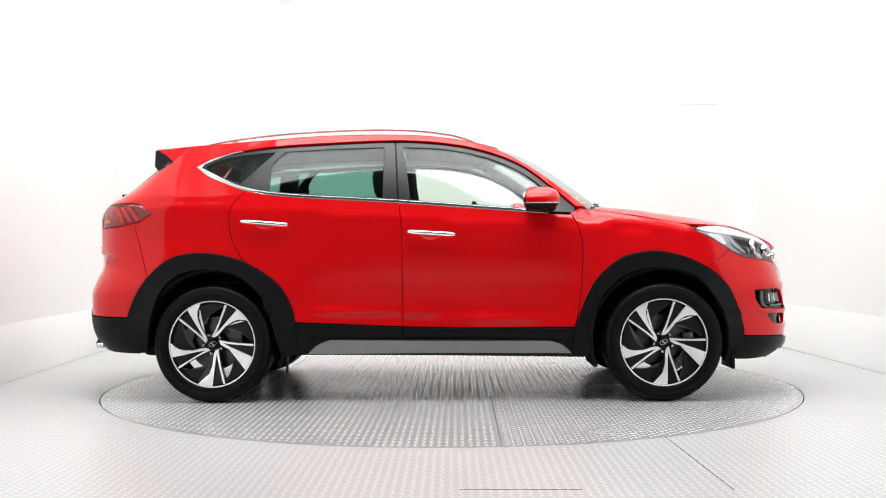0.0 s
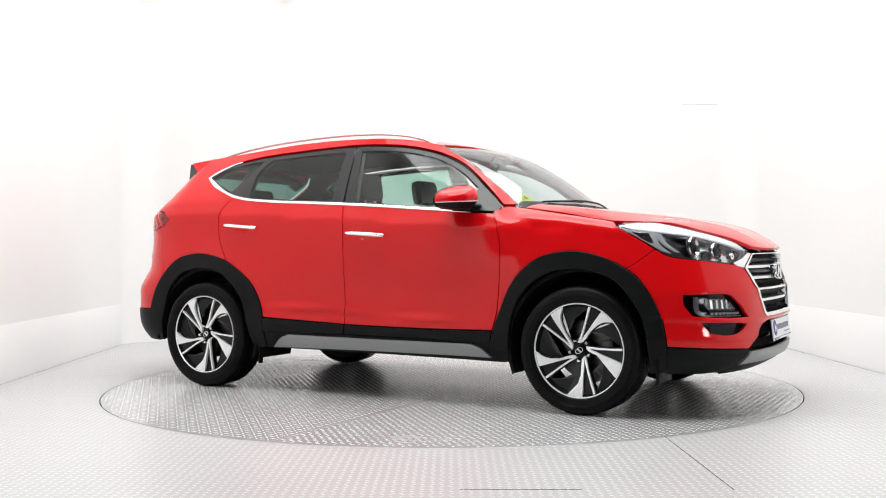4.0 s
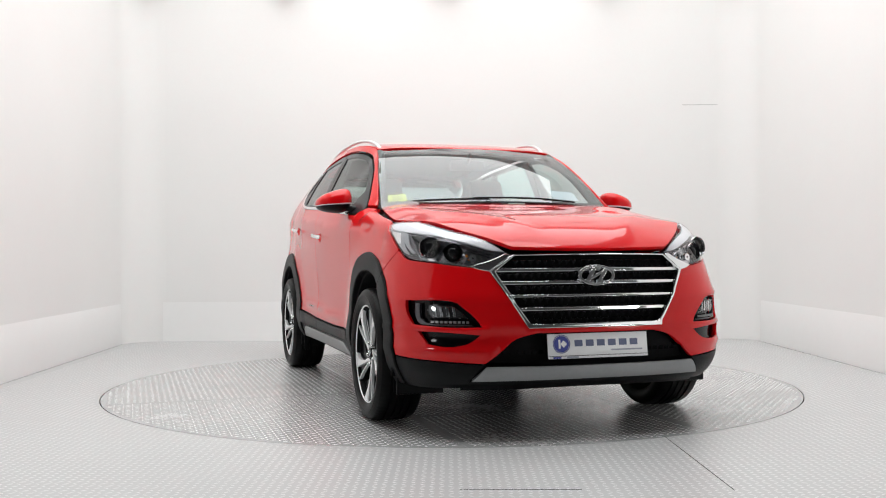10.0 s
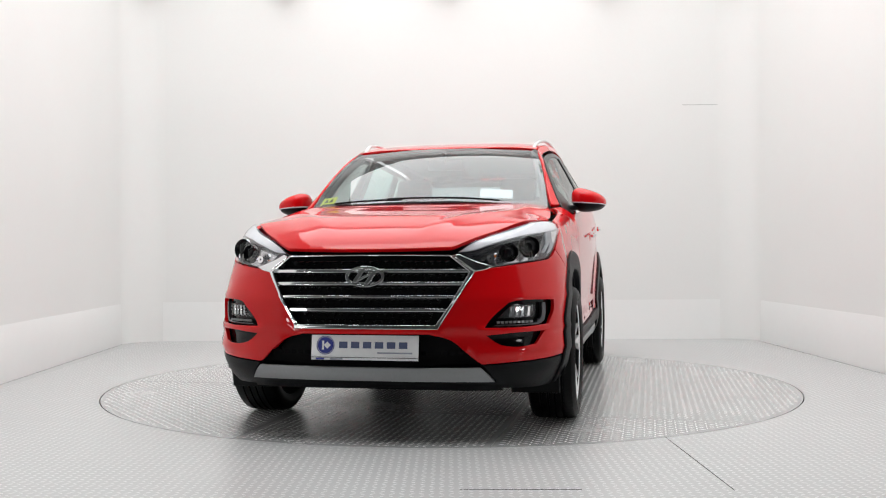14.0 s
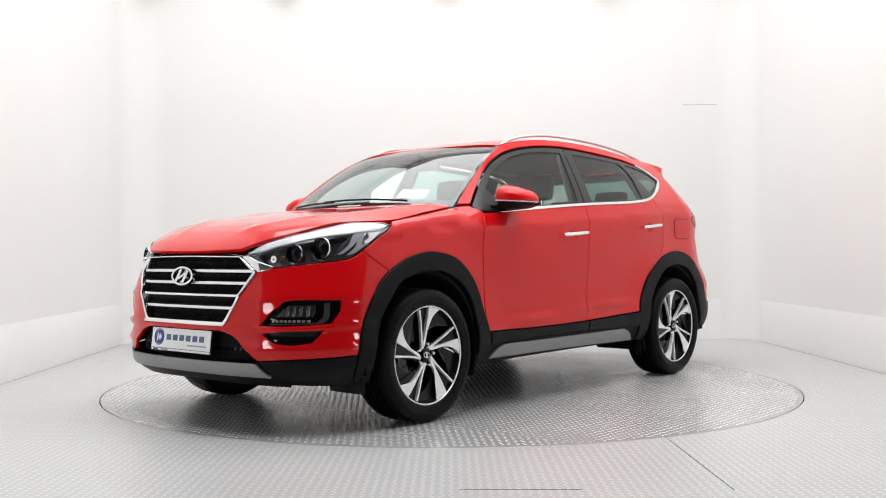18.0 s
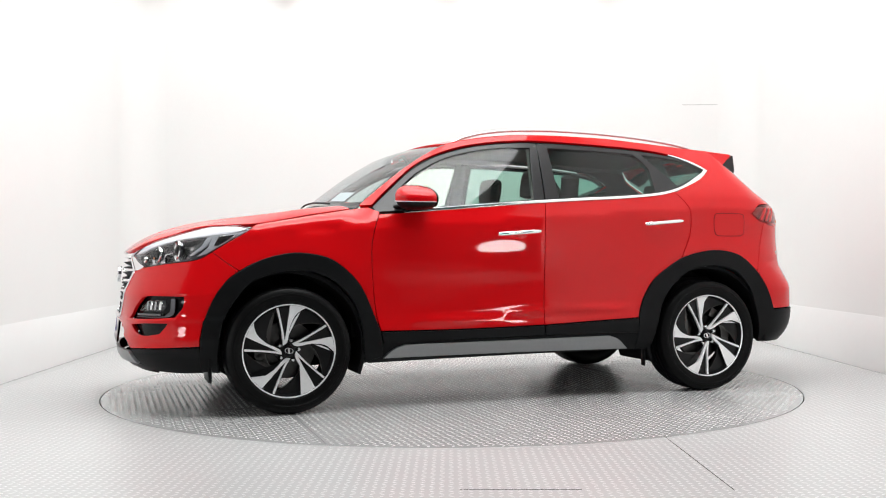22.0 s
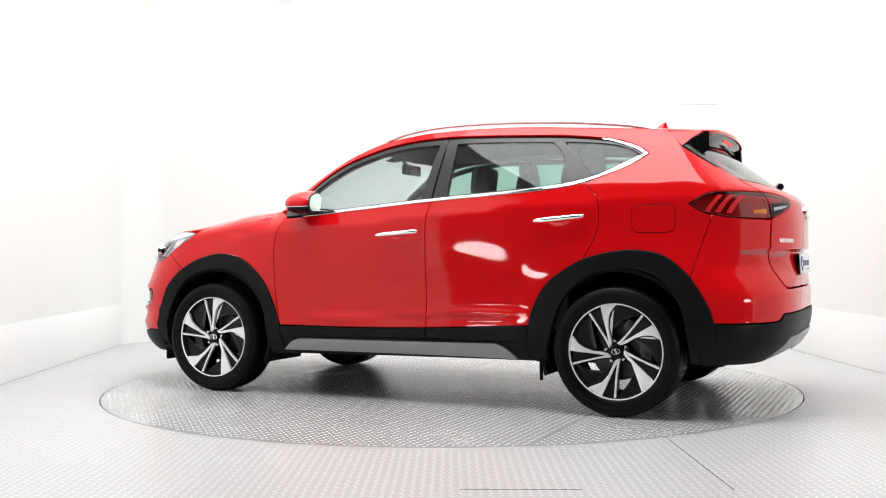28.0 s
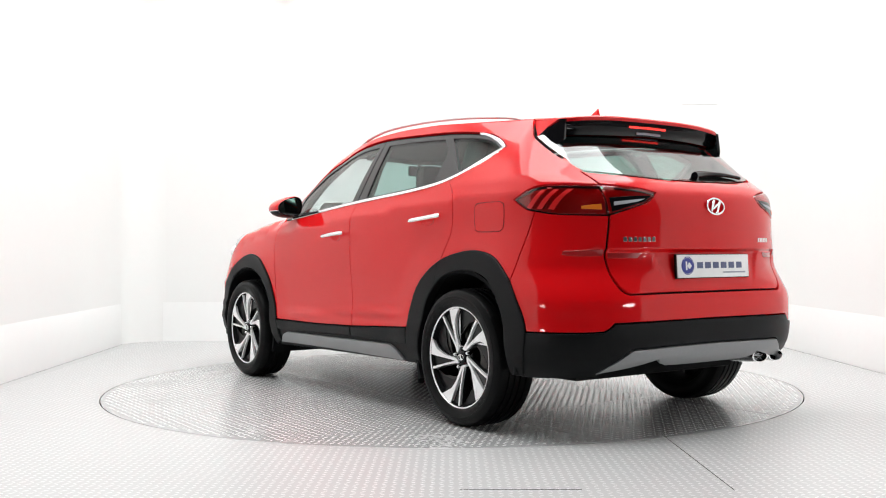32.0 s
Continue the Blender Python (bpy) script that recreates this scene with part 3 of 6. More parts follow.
def body0(u, z):
    u, z = np.asarray(u, float), np.asarray(z, float)
    sg = np.where(u > XCF + KF, -1.0, 1.0)
    u = np.where(u > XCF + KF, 2 * (XCF + KF) - u, u)
    sg = np.where(u < XCR - KF, -sg, sg)
    u = np.where(u < XCR - KF, 2 * (XCR - KF) - u, u)
    x, y = u.copy(), half_width(np.clip(u, XCR, XCF), z)
    f = u > XCF
    ph = (u - XCF) / KF * math.pi / 2
    ca, sa = np.abs(np.cos(ph)), np.abs(np.sin(ph))
    nf = nose_n(z)
    rho = (ca**nf + sa**nf) ** (-1 / nf)
    fold = 0.014 * np.exp(-((z - 0.522) / 0.015) ** 2) + 0.007 * np.exp(-((z - 0.672) / 0.016) ** 2) + 0.010 * np.exp(-((z - 0.425) / 0.02) ** 2)
    x = np.where(f, XCF + (nose_x(z) + fold * smoothstep(0.0, 0.35, sa) - XCF) * rho * sa, x)
    y = np.where(f, y * (1 + 0.6 * fold * smoothstep(0.0, 0.35, sa)), y)
    y = np.where(f, y * rho * ca, y)
    b = u < XCR
    ph = (XCR - u) / KF * math.pi / 2
    n = tail_n(z)
    ca, sa = np.abs(np.cos(ph)), np.abs(np.sin(ph))
    rho = (ca**n + sa**n) ** (-1 / n)
    x = np.where(b, XCR + (tail_x(z) - XCR) * rho * sa, x)
    y = np.where(b, y * rho * ca, y)
    # the fold over the number plate and the plate's recess
    under = smoothstep(0.890, 0.879, z) * smoothstep(0.69, 0.85, z)
    ya = np.abs(y)
    x = np.where(b, x + under * (0.018 * smoothstep(0.70, 0.57, ya) + 0.014 * smoothstep(0.40, 0.37, ya + 0.45 * (0.885 - z))), x)
    return np.c_[x, y * sg, z + 0 * x]


def offset(f, out):
    """A surface with offset along its normal; out: a point well inside."""
    def g(u, v, off=0.0):
        p = f(u, v)
        if np.all(np.asarray(off) == 0):
            return p
        e = 2e-3
        n = np.cross(f(u + e, v) - f(u - e, v), f(u, v + e) - f(u, v - e))
        n /= np.linalg.norm(n, axis=1)[:, None] + 1e-12
        n *= np.sign(np.sum(n * (p - np.array(out)), axis=1))[:, None]
        off = np.asarray(off, float)
        return p + n * (off[:, None] if off.ndim else off)
    return g


body = offset(body0, (0, 0, 0.6))


def turn_of(a, n):
    """Angle round a superellipse from its length-wise share a."""
    return math.atan2(a, (1 - a**n) ** (1 / n)) / (math.pi / 2)


def sx(x, z):
    """Outline coordinates of a point of the body from its length-wise place x (left half) and height."""
    x, z = float(x), float(z)
    if x > XCF:
        return np.array((XCF + KF * turn_of(min(0.9999, (x - XCF) / (float(nose_x(z)) - XCF)), float(nose_n(z))), z))
    if x < XCR:
        return np.array((XCR - KF * turn_of(min(0.9999, (x - XCR) / (float(tail_x(z)) - XCR)), float(tail_n(z))), z))
    return np.array((x, z))


def fy(y, z):
    """The same from the distance y from the middle, on the front."""
    u = XCF + KF * (1 - turn_of(min(0.9999, abs(y) / float(half_width(XCF, z))), float(nose_n(z))))
    return np.array((u if y >= 0 else 2 * (XCF + KF) - u, z))


def ry(y, z):
    """And on the back."""
    u = XCR - KF * (1 - turn_of(min(0.9999, abs(y) / float(half_width(XCR, z))), float(tail_n(z))))
    return np.array((u if y >= 0 else 2 * (XCR - KF) - u, z))


def other_front(pts):
    return [np.array((2 * (XCF + KF) - p[0], p[1])) for p in pts][::-1]


def other_rear(pts):
    return [np.array((2 * (XCR - KF) - p[0], p[1])) for p in pts][::-1]


def hood0(x, y):
    x, y = np.asarray(x, float), np.asarray(y, float)
    t = np.abs(y) / hood_y(x)
    ridge = 0.80 - 0.32 * smoothstep(1.2, 2.1, x)
    z = hood_z(x) - (hood_z(x) - hood_edge(x)) * (0.35 * t**2 + 0.65 * (np.clip(t - ridge, 0, 1) / (1 - ridge)) ** 1.9)
    z = z + 0.007 * np.exp(-((t - ridge) / 0.09) ** 2) * smoothstep(0.95, 1.3, x) * (1 - smoothstep(1.95, 2.15, x))
    return np.c_[x, y, z]


def roof0(x, y):
    x, y = np.asarray(x, float), np.asarray(y, float)
    t = np.abs(y) / edge_y(np.clip(x, -1.55, 0.316))
    xc = np.clip(x, -1.55, 0.316)
    ze = roof_z(x) - (roof_z(xc) - edge_z(xc))
    return np.c_[x, y, roof_z(x) - (roof_z(x) - ze) * t**3.2]


screen_mid_x = spline([(0, 1.06), (0.3, 0.888), (0.55, 0.73), (0.8, 0.555), (1, 0.415)])
screen_mid_z = spline([(0, 1.18), (0.3, 1.312), (0.55, 1.422), (0.8, 1.518), (1, 1.562)])


def screen0(w, s):
    """Windscreen: w across from -1 to 1, s up from 0 to 1."""
    w, s = np.asarray(w, float), np.asarray(s, float)
    xe = 0.925 - 0.60 * s
    k = np.abs(w) ** 2.2
    x = screen_mid_x(s) + (xe - screen_mid_x(s)) * k
    z = screen_mid_z(s) + (edge_z(xe) - 0.004 - screen_mid_z(s)) * k
    return np.c_[x, w * edge_y(xe), z]


hood = offset(hood0, (1.4, 0, 0.2))
roof = offset(roof0, (-0.5, 0, 0.2))
screen = offset(screen0, (-0.3, 0, 0.9))

# ================= car: outlines =================
ARCH_F = [(1.806, 0.394), (1.788, 0.518), (1.685, 0.718), (1.515, 0.834), (1.345, 0.882), (1.21, 0.88), (1.076, 0.838), (0.942, 0.715), (0.859, 0.549), (0.808, 0.40)]
ARCH_F_IN = [(1.70, 0.24), (1.689, 0.517), (1.562, 0.707), (1.43, 0.772), (1.315, 0.788), (1.179, 0.774), (1.045, 0.699), (0.945, 0.549), (0.90, 0.262)]
ARCH_R = [(-0.828, 0.43), (-0.845, 0.50), (-0.884, 0.609), (-0.966, 0.723), (-1.128, 0.829), (-1.289, 0.877), (-1.449, 0.889), (-1.608, 0.849), (-1.734, 0.735), (-1.812, 0.606), (-1.845, 0.507)]
ARCH_R_IN = [(-0.93, 0.27), (-0.965, 0.413), (-1.031, 0.608), (-1.161, 0.738), (-1.290, 0.783), (-1.450, 0.785), (-1.577, 0.736), (-1.672, 0.606), (-1.718, 0.40), (-1.725, 0.30)]
DLO_TOP = [(0.835, 1.150), (0.709, 1.262), (0.535, 1.400), (0.362, 1.481), (0.19, 1.528), (0.018, 1.553), (-0.153, 1.565), (-0.324, 1.566), (-0.663, 1.553), (-1.0, 1.534), (-1.268, 1.499), (-1.40, 1.452), (-1.462, 1.416)]
DLO_LOW = [(0.835, 1.118), (0.616, 1.130), (0.347, 1.151), (-0.154, 1.190), (-0.485, 1.211), (-0.815, 1.231), (-1.076, 1.260), (-1.24, 1.308), (-1.37, 1.362), (-1.462, 1.416)]
SEAM_A = [(0.800, 1.12), (0.84, 1.03), (0.863, 0.91), (0.857, 0.71), (0.842, 0.56), (0.815, 0.44)]
SEAM_C = [(-1.139, 1.272), (-1.225, 1.175), (-1.24, 1.08), (-1.225, 0.98), (-1.185, 0.90), (-1.155, 0.842)]
dlo_low = spline(DLO_LOW)
dlo_top = spline(DLO_TOP)


def S(pts):
    return [sx(*p) for p in pts]


def cut(points, lo, hi, step=0.02):
    """The stretch of a smooth line through points with lo < x < hi."""
    return [p for p in curve(points, step) if lo < p[0] < hi]


# ---- side panels ----
def cup_outline(x, z):
    return [np.array((x + 0.058 * math.cos(2 * math.pi * k / 32), z + 0.030 * math.sin(2 * math.pi * k / 32))) for k in range(32)]


def cup_surface(x, z):
    def f(u, v, off=0.0):
        r = ((u - x) / 0.058) ** 2 + ((v - z) / 0.030) ** 2
        return body(u, v, off - 0.022 * np.clip(1 - r, 0, 1) ** 0.7)
    return f


CUP_F, CUP_R = (-0.035, 0.990), (-1.02, 1.056)
for cx, cz in (CUP_F, CUP_R):
    both("handle_cup", cup_outline(cx, cz), cup_surface(cx, cz), RED, car, "red handle recess", gap=-0.004, bevel=0.001, thick=0.003, cell=0.008)

belt_line = [(x, float(dlo_low(x)) - 0.012) for x in (0.79, 0.6, 0.35, 0.0, -0.19)]
both("front_door", joined(S(SEAM_A), S([(0.815, 0.44), (0.3, 0.438), (-0.203, 0.447)]), S([(-0.203, 0.447), (-0.205, 0.7), (-0.207, 1.03), (-0.226, float(dlo_low(-0.226)) - 0.012)]),
     S([(x, float(dlo_low(x)) - 0.012) for x in (-0.226, 0.0, 0.35, 0.6, 0.800)])), body, RED, car, "red front door with chrome handle", holes=[cup_outline(*CUP_F)])
arch_door = [p for p in ARCH_R if -1.14 < p[0] < -0.83 and p[1] > 0.46]
both("rear_door", joined(S([(-0.226, float(dlo_low(-0.226)) - 0.012), (-0.207, 1.03), (-0.205, 0.7), (-0.203, 0.447)]), S([(-0.203, 0.447), (-0.5, 0.46), (-0.842, 0.475)]),
     S([(-0.842, 0.475), (-0.884, 0.609), (-0.966, 0.723), (-1.128, 0.829), (-1.155, 0.842)]), S(SEAM_C[::-1]),
     S([(x, float(dlo_low(x)) - 0.012) for x in (-1.139, -1.0, -0.815, -0.485, -0.226)])), body, RED, car, "red rear door with chrome handle", holes=[cup_outline(*CUP_R)])
both("front_fender", joined(S([(0.800, 1.12), (0.84, 1.03), (0.863, 0.91), (0.857, 0.71), (0.842, 0.56), (0.815, 0.42)]),
     S([(0.815, 0.42), (0.859, 0.549), (0.942, 0.715), (1.076, 0.838), (1.21, 0.88), (1.345, 0.882), (1.515, 0.834), (1.60, 0.79)]),
     S([(1.60, 0.79), (1.66, 0.83), (1.74, 0.893)]), S([(1.74, 0.893), (1.64, 0.955), (1.56, 1.00), (1.525, 1.025)]),
     S([(1.525, 1.025), (1.50, 1.046), (1.3, 1.081), (1.1, 1.115), (0.95, 1.138), (0.86, 1.15)]), S([(0.86, 1.15), (0.800, 1.12)])), body, RED, car, "red front wing")
# quarter panel with the roof side frame and the front pillar
quarter = joined(S([(-1.155, 0.842), (-1.185, 0.90), (-1.225, 0.98), (-1.24, 1.08), (-1.225, 1.175), (-1.139, 1.272)]),
                 S([(-1.139, 1.256), (-1.24, 1.298), (-1.38, 1.355), (-1.478, 1.418)]),
                 S([(-1.478, 1.418), (-1.40, 1.466), (-1.268, 1.511), (-1.0, 1.546), (-0.663, 1.565), (-0.324, 1.578), (-0.153, 1.577), (0.018, 1.565), (0.19, 1.540), (0.362, 1.493), (0.535, 1.412), (0.709, 1.274), (0.835, 1.160)]),
                 S([(0.835, 1.160), (0.90, 1.158)]),
                 S([(x, float(edge_z(x))) for x in (0.90, 0.75, 0.6, 0.45, 0.316, 0.2, 0.03, -0.15, -0.4, -0.7, -1.04, -1.3, -1.5)]),
                 S([(-1.5, float(edge_z(-1.5))), (-1.553, 1.56), (-1.60, 1.50), (-1.635, 1.459)]),
                 S([(-1.635, 1.459), (-1.72, 1.40), (-1.827, 1.331)]), [sx(-1.827, 1.331), ry(0.622, 1.28), ry(0.61, 1.226), ry(0.604, 1.194)],
                 [ry(0.604, 1.194), sx(-1.90, 1.197), sx(-1.80, 1.185), sx(-1.712, 1.130)], S([(-1.712, 1.130), (-1.78, 1.085), (-1.83, 1.072)]),
                 S([(-1.83, 1.072), (-1.78, 0.92), (-1.728, 0.745)]),
                 S([(-1.728, 0.745), (-1.608, 0.849), (-1.449, 0.889), (-1.289, 0.877), (-1.155, 0.842)]), step=0.018)
both("quarter_panel", quarter, body, RED, car, "red rear quarter panel and roof pillar")
both("pillar_lining", quarter, body, INNER, car, "grey inner pillar lining", off=-0.022, thick=0.004, cell=0.07)
# ---- bonnet and roof ----
hl = [(2.150, 0.40), (2.1, 0.465), (1.95, 0.59), (1.75, 0.712), (1.53, 0.782), (1.2, 0.768), (0.95, 0.728)]
hood_poly = joined([(x, -y) for x, y in hl[::-1]], [(2.150, -0.40), (2.178, -0.25), (2.187, 0.0), (2.178, 0.25), (2.150, 0.40)], hl, [(0.95, 0.728), (1.03, 0.5), (1.07, 0.25), (1.08, 0), (1.07, -0.25), (1.03, -0.5), (0.95, -0.728)], step=0.03)
sheet("bonnet", hood_poly, hood, RED, car, "red bonnet with two raised creases", cell=0.022, thick=0.02)
rl = [(0.318, 0.59), (0.0, 0.612), (-0.4, 0.627), (-0.9, 0.622), (-1.3, 0.598), (-1.54, 0.572)]
roof_poly = joined([(0.415, 0), (0.40, 0.3), (0.318, 0.59)], rl, [(-1.54, 0.572), (-1.555, 0.3), (-1.56, 0), (-1.555, -0.3), (-1.54, -0.572)], [(x, -y) for x, y in rl[::-1]], [(0.318, -0.59), (0.40, -0.3), (0.415, 0)], step=0.03)
sheet("roof", roof_poly, roof, RED, car, "red roof panel", cell=0.05)
# ---- front bumper ----
fl = [fy(0.344, 0.527), fy(0.40, 0.62), fy(0.46, 0.715), fy(0.504, 0.792)]
half = [S([(1.60, 0.79), (1.66, 0.83), (1.74, 0.893)]), [sx(1.74, 0.893), sx(1.82, 0.852), fy(0.72, 0.83), fy(0.555, 0.806), fy(0.504, 0.792)], fl[::-1]]
low = [[fy(0.30, 0.50), fy(0.40, 0.475), fy(0.49, 0.40), fy(0.54, 0.362)], [fy(0.54, 0.362), fy(0.72, 0.372), sx(1.812, 0.385)], S([(1.812, 0.385), (1.788, 0.518), (1.685, 0.718), (1.60, 0.79)])]
mid = [[fy(0.344, 0.527), fy(-0.344, 0.527)]]
poly = joined(*half, *mid, *[other_front(h) for h in half[::-1]], *[other_front(h) for h in low[::-1]], [fy(-0.30, 0.50), fy(0.30, 0.50)], *low)
FOG = [[fy(0.845, 0.652), fy(0.72, 0.655), fy(0.66, 0.645)], [fy(0.66, 0.645), fy(0.60, 0.59), fy(0.556, 0.536)], [fy(0.556, 0.536), fy(0.70, 0.535), fy(0.825, 0.545)], [fy(0.825, 0.545), fy(0.845, 0.60), fy(0.845, 0.652)]]
VENT = [[fy(0.805, 0.508), fy(0.70, 0.505), fy(0.565, 0.495)], [fy(0.565, 0.495), fy(0.62, 0.457), fy(0.70, 0.444), fy(0.775, 0.455)], [fy(0.775, 0.455), fy(0.805, 0.508)]]
fog_poly, vent_poly = joined(*FOG), joined(*VENT)
sheet("front_bumper", poly, body, RED, car, "red front bumper skin", holes=[fog_poly, other_front(fog_poly), vent_poly, other_front(vent_poly)], cell=0.03)
# ---- black lower front and silver skid plate ----
lf = [[fy(0.54, 0.360), fy(0.72, 0.370), sx(1.812, 0.383)], [sx(1.812, 0.383), sx(1.80, 0.30), sx(1.78, 0.235)], [sx(1.78, 0.235), fy(0.75, 0.232), fy(0.60, 0.240)], [fy(0.60, 0.240), fy(0.594, 0.286), fy(0.54, 0.360)]]
for mir in (False, True):
    sheet("lower_bumper", joined(*lf), body, CLAD, car, "black plastic lower bumper corner", mirror=mir)
skid = joined([fy(0.536, 0.352), fy(0.0, 0.352), fy(-0.536, 0.352)], [fy(-0.536, 0.352), fy(-0.594, 0.284)], [fy(-0.594, 0.284), fy(-0.4, 0.287), fy(0, 0.288), fy(0.4, 0.287), fy(0.594, 0.284)], [fy(0.594, 0.284), fy(0.536, 0.352)])
sheet("front_skid_plate", skid, body, SATIN, car, "satin silver skid strip", off=0.012)
sheet("front_lip", joined([fy(0.60, 0.28), fy(0, 0.284), fy(-0.60, 0.28)], [fy(-0.60, 0.28), fy(-0.62, 0.225)], [fy(-0.62, 0.225), fy(0, 0.235), fy(0.62, 0.225)], [fy(0.62, 0.225), fy(0.60, 0.28)]), body, CLAD, car, "black plastic lip under the skid strip")
intake = joined([fy(0.53, 0.362), fy(0.49, 0.41), fy(0.40, 0.485), fy(0.30, 0.51)], [fy(0.30, 0.51), fy(-0.30, 0.51)], [fy(-0.30, 0.51), fy(-0.40, 0.485), fy(-0.49, 0.41), fy(-0.53, 0.362)], [fy(-0.53, 0.362), fy(0, 0.34), fy(0.53, 0.362)])
sheet("lower_intake", intake, body, DARK, car, "black lower air intake", off=-0.05)
# ---- rear bumper ----
rb = [[ry(0.0, 0.682), ry(0.30, 0.682), ry(0.537, 0.679)], [ry(0.537, 0.679), ry(0.575, 0.70), ry(0.60, 0.78), ry(0.61, 0.873), ry(0.60, 0.97), ry(0.593, 1.045)], [ry(0.593, 1.045), sx(-1.93, 1.055), sx(-1.83, 1.072)],
      S([(-1.83, 1.072), (-1.78, 0.92), (-1.728, 0.745)]), S([(-1.728, 0.745), (-1.812, 0.606), (-1.845, 0.509)]), [sx(-1.845, 0.509), ry(0.72, 0.512), ry(0.66, 0.52), ry(0.62, 0.552)], [ry(0.62, 0.552), ry(0.3, 0.556), ry(0, 0.558)]]
sheet("rear_bumper", joined(*rb, *[other_rear(h) for h in rb[::-1]]), body, RED, car, "red rear bumper skin", cell=0.03)
lowr = [[ry(0, 0.554), ry(0.3, 0.552), ry(0.62, 0.548)], [ry(0.62, 0.548), ry(0.66, 0.516), ry(0.72, 0.508), sx(-1.845, 0.505)], S([(-1.845, 0.505), (-1.80, 0.40), (-1.775, 0.29)]), [sx(-1.775, 0.29), ry(0.66, 0.30), ry(0.62, 0.345), ry(0.52, 0.43)], [ry(0.52, 0.43), ry(0.25, 0.437), ry(0, 0.44)]]
sheet("rear_lower_bumper", joined(*lowr, *[other_rear(h) for h in lowr[::-1]]), body, CLAD, car, "black plastic rear lower bumper", off=0.004)
rsk = [[ry(0, 0.436), ry(0.25, 0.433), ry(0.52, 0.426)], [ry(0.52, 0.426), ry(0.66, 0.318)], [ry(0.66, 0.318), ry(0.5, 0.345), ry(0.36, 0.375)], [ry(0.36, 0.375), ry(0.30, 0.345), ry(0, 0.34)]]
sheet("rear_skid_plate", joined(*rsk, *[other_rear(h) for h in rsk[::-1]]), body, SATIN, car, "satin silver rear skid plate", off=0.01)
# ---- tailgate ----
tg = [[ry(0, 0.688), ry(0.30, 0.688), ry(0.53, 0.685)], [ry(0.53, 0.685), ry(0.568, 0.706), ry(0.594, 0.78), ry(0.604, 0.873), ry(0.594, 0.97), ry(0.587, 1.048)], [ry(0.587, 1.048), ry(0.47, 1.09), ry(0.40, 1.115), ry(0.359, 1.157)],
      [ry(0.359, 1.157), ry(0.45, 1.18), ry(0.598, 1.196)], [ry(0.598, 1.196), ry(0.604, 1.226), ry(0.616, 1.28), sx(-1.832, 1.331)], [sx(-1.835, 1.325), sx(-1.92, 1.268), ry(0.43, 1.243), ry(0.25, 1.228), ry(0, 1.222)]]
sheet("tailgate", joined(*tg, *[other_rear(h) for h in tg[::-1]]), body, RED, car, "red tailgate", cell=0.015)
both("tailgate_reflector", joined([ry(0.596, 0.874), ry(0.43, 0.876)], [ry(0.43, 0.876), ry(0.46, 0.846)], [ry(0.46, 0.846), ry(0.596, 0.846)], [ry(0.596, 0.846), ry(0.596, 0.874)]), body, REDPLASTIC, car, "dark red reflector strip", off=0.002, thick=0.004, cell=0.02)
rg = [[ry(0, 1.226), ry(0.25, 1.232), ry(0.43, 1.247), sx(-1.92, 1.272), sx(-1.837, 1.329)], [sx(-1.837, 1.329), sx(-1.73, 1.40), sx(-1.645, 1.459)], [sx(-1.645, 1.459), ry(0.4, 1.50), ry(0.0, 1.51)]]
sheet("rear_window", joined(*rg, *[other_rear(h) for h in rg[::-1]]), body, REARGLASS, car, "dark tinted rear window", thick=0.006, cell=0.05)
# added strip inside the glass, blocks the brake diodes' glow towards the front
sheet("rear_window_band", joined([ry(0.56, 1.456), ry(0.3, 1.462), ry(-0.3, 1.462), ry(-0.56, 1.456)], [ry(-0.56, 1.456), ry(-0.4, 1.498), ry(0, 1.508), ry(0.4, 1.498), ry(0.56, 1.456)]), body, GLOSS, car, "black printed edge of the rear window", off=-0.008, thick=0.002, cell=0.05)
# ---- windscreen ----
ws = joined([(-1, 0), (0, 0), (1, 0)], [(1, 0), (1, 1)], [(1, 1), (-1, 1)], [(-1, 1), (-1, 0)], step=0.08)
sheet("windscreen", ws, screen, SCREEN, car, "clear laminated windscreen", thick=0.006, cell=0.08, gap=0.012, off=-0.004)

# ================= studio details =================
# low skirting band round the walls, a flush door in the back wall, small fittings high up
def back_strip(name, x0, x1, z0, z1, t, mat, label, cat, bev=0.0):
    a = math.atan2(RIGHT_BACK[1] - LEFT_BACK[1], RIGHT_BACK[0] - LEFT_BACK[0])
    ob = box(name, x0, x1, -t, 0.004, z0, z1, mat, None, bev=bev, m=Matrix.Translation((0, 3.385, 0)) @ Matrix.Rotation(a, 4, "Z"))
    return tagged(ob, label, cat, kind="structure")


back_strip("baseboard_north", -3.28, 3.06, 0.0, 0.405, 0.002, BASEPAINT, "white painted skirting band", "baseboard", 0.0)
for nm, a, b in (("baseboard_west", LEFT_FRONT, LEFT_BACK), ("baseboard_east", RIGHT_FRONT, RIGHT_BACK)):
    s = 1 if nm.endswith("west") else -1
    d = Vector((b[0] - a[0], b[1] - a[1], 0))
    m = Matrix.Translation(((a[0] + b[0]) / 2, (a[1] + b[1]) / 2, 0)) @ Matrix.Rotation(math.atan2(d.y, d.x), 4, "Z")
    y0, y1 = (-0.002, 0.004) if s > 0 else (-0.004, 0.002)
    tagged(box(nm, -d.length / 2 + 0.02, d.length / 2 - 0.02, y0, y1, 0, 0.405, BASEPAINT, None, bev=0.001, m=m), "white painted skirting band", "baseboard", kind="structure")
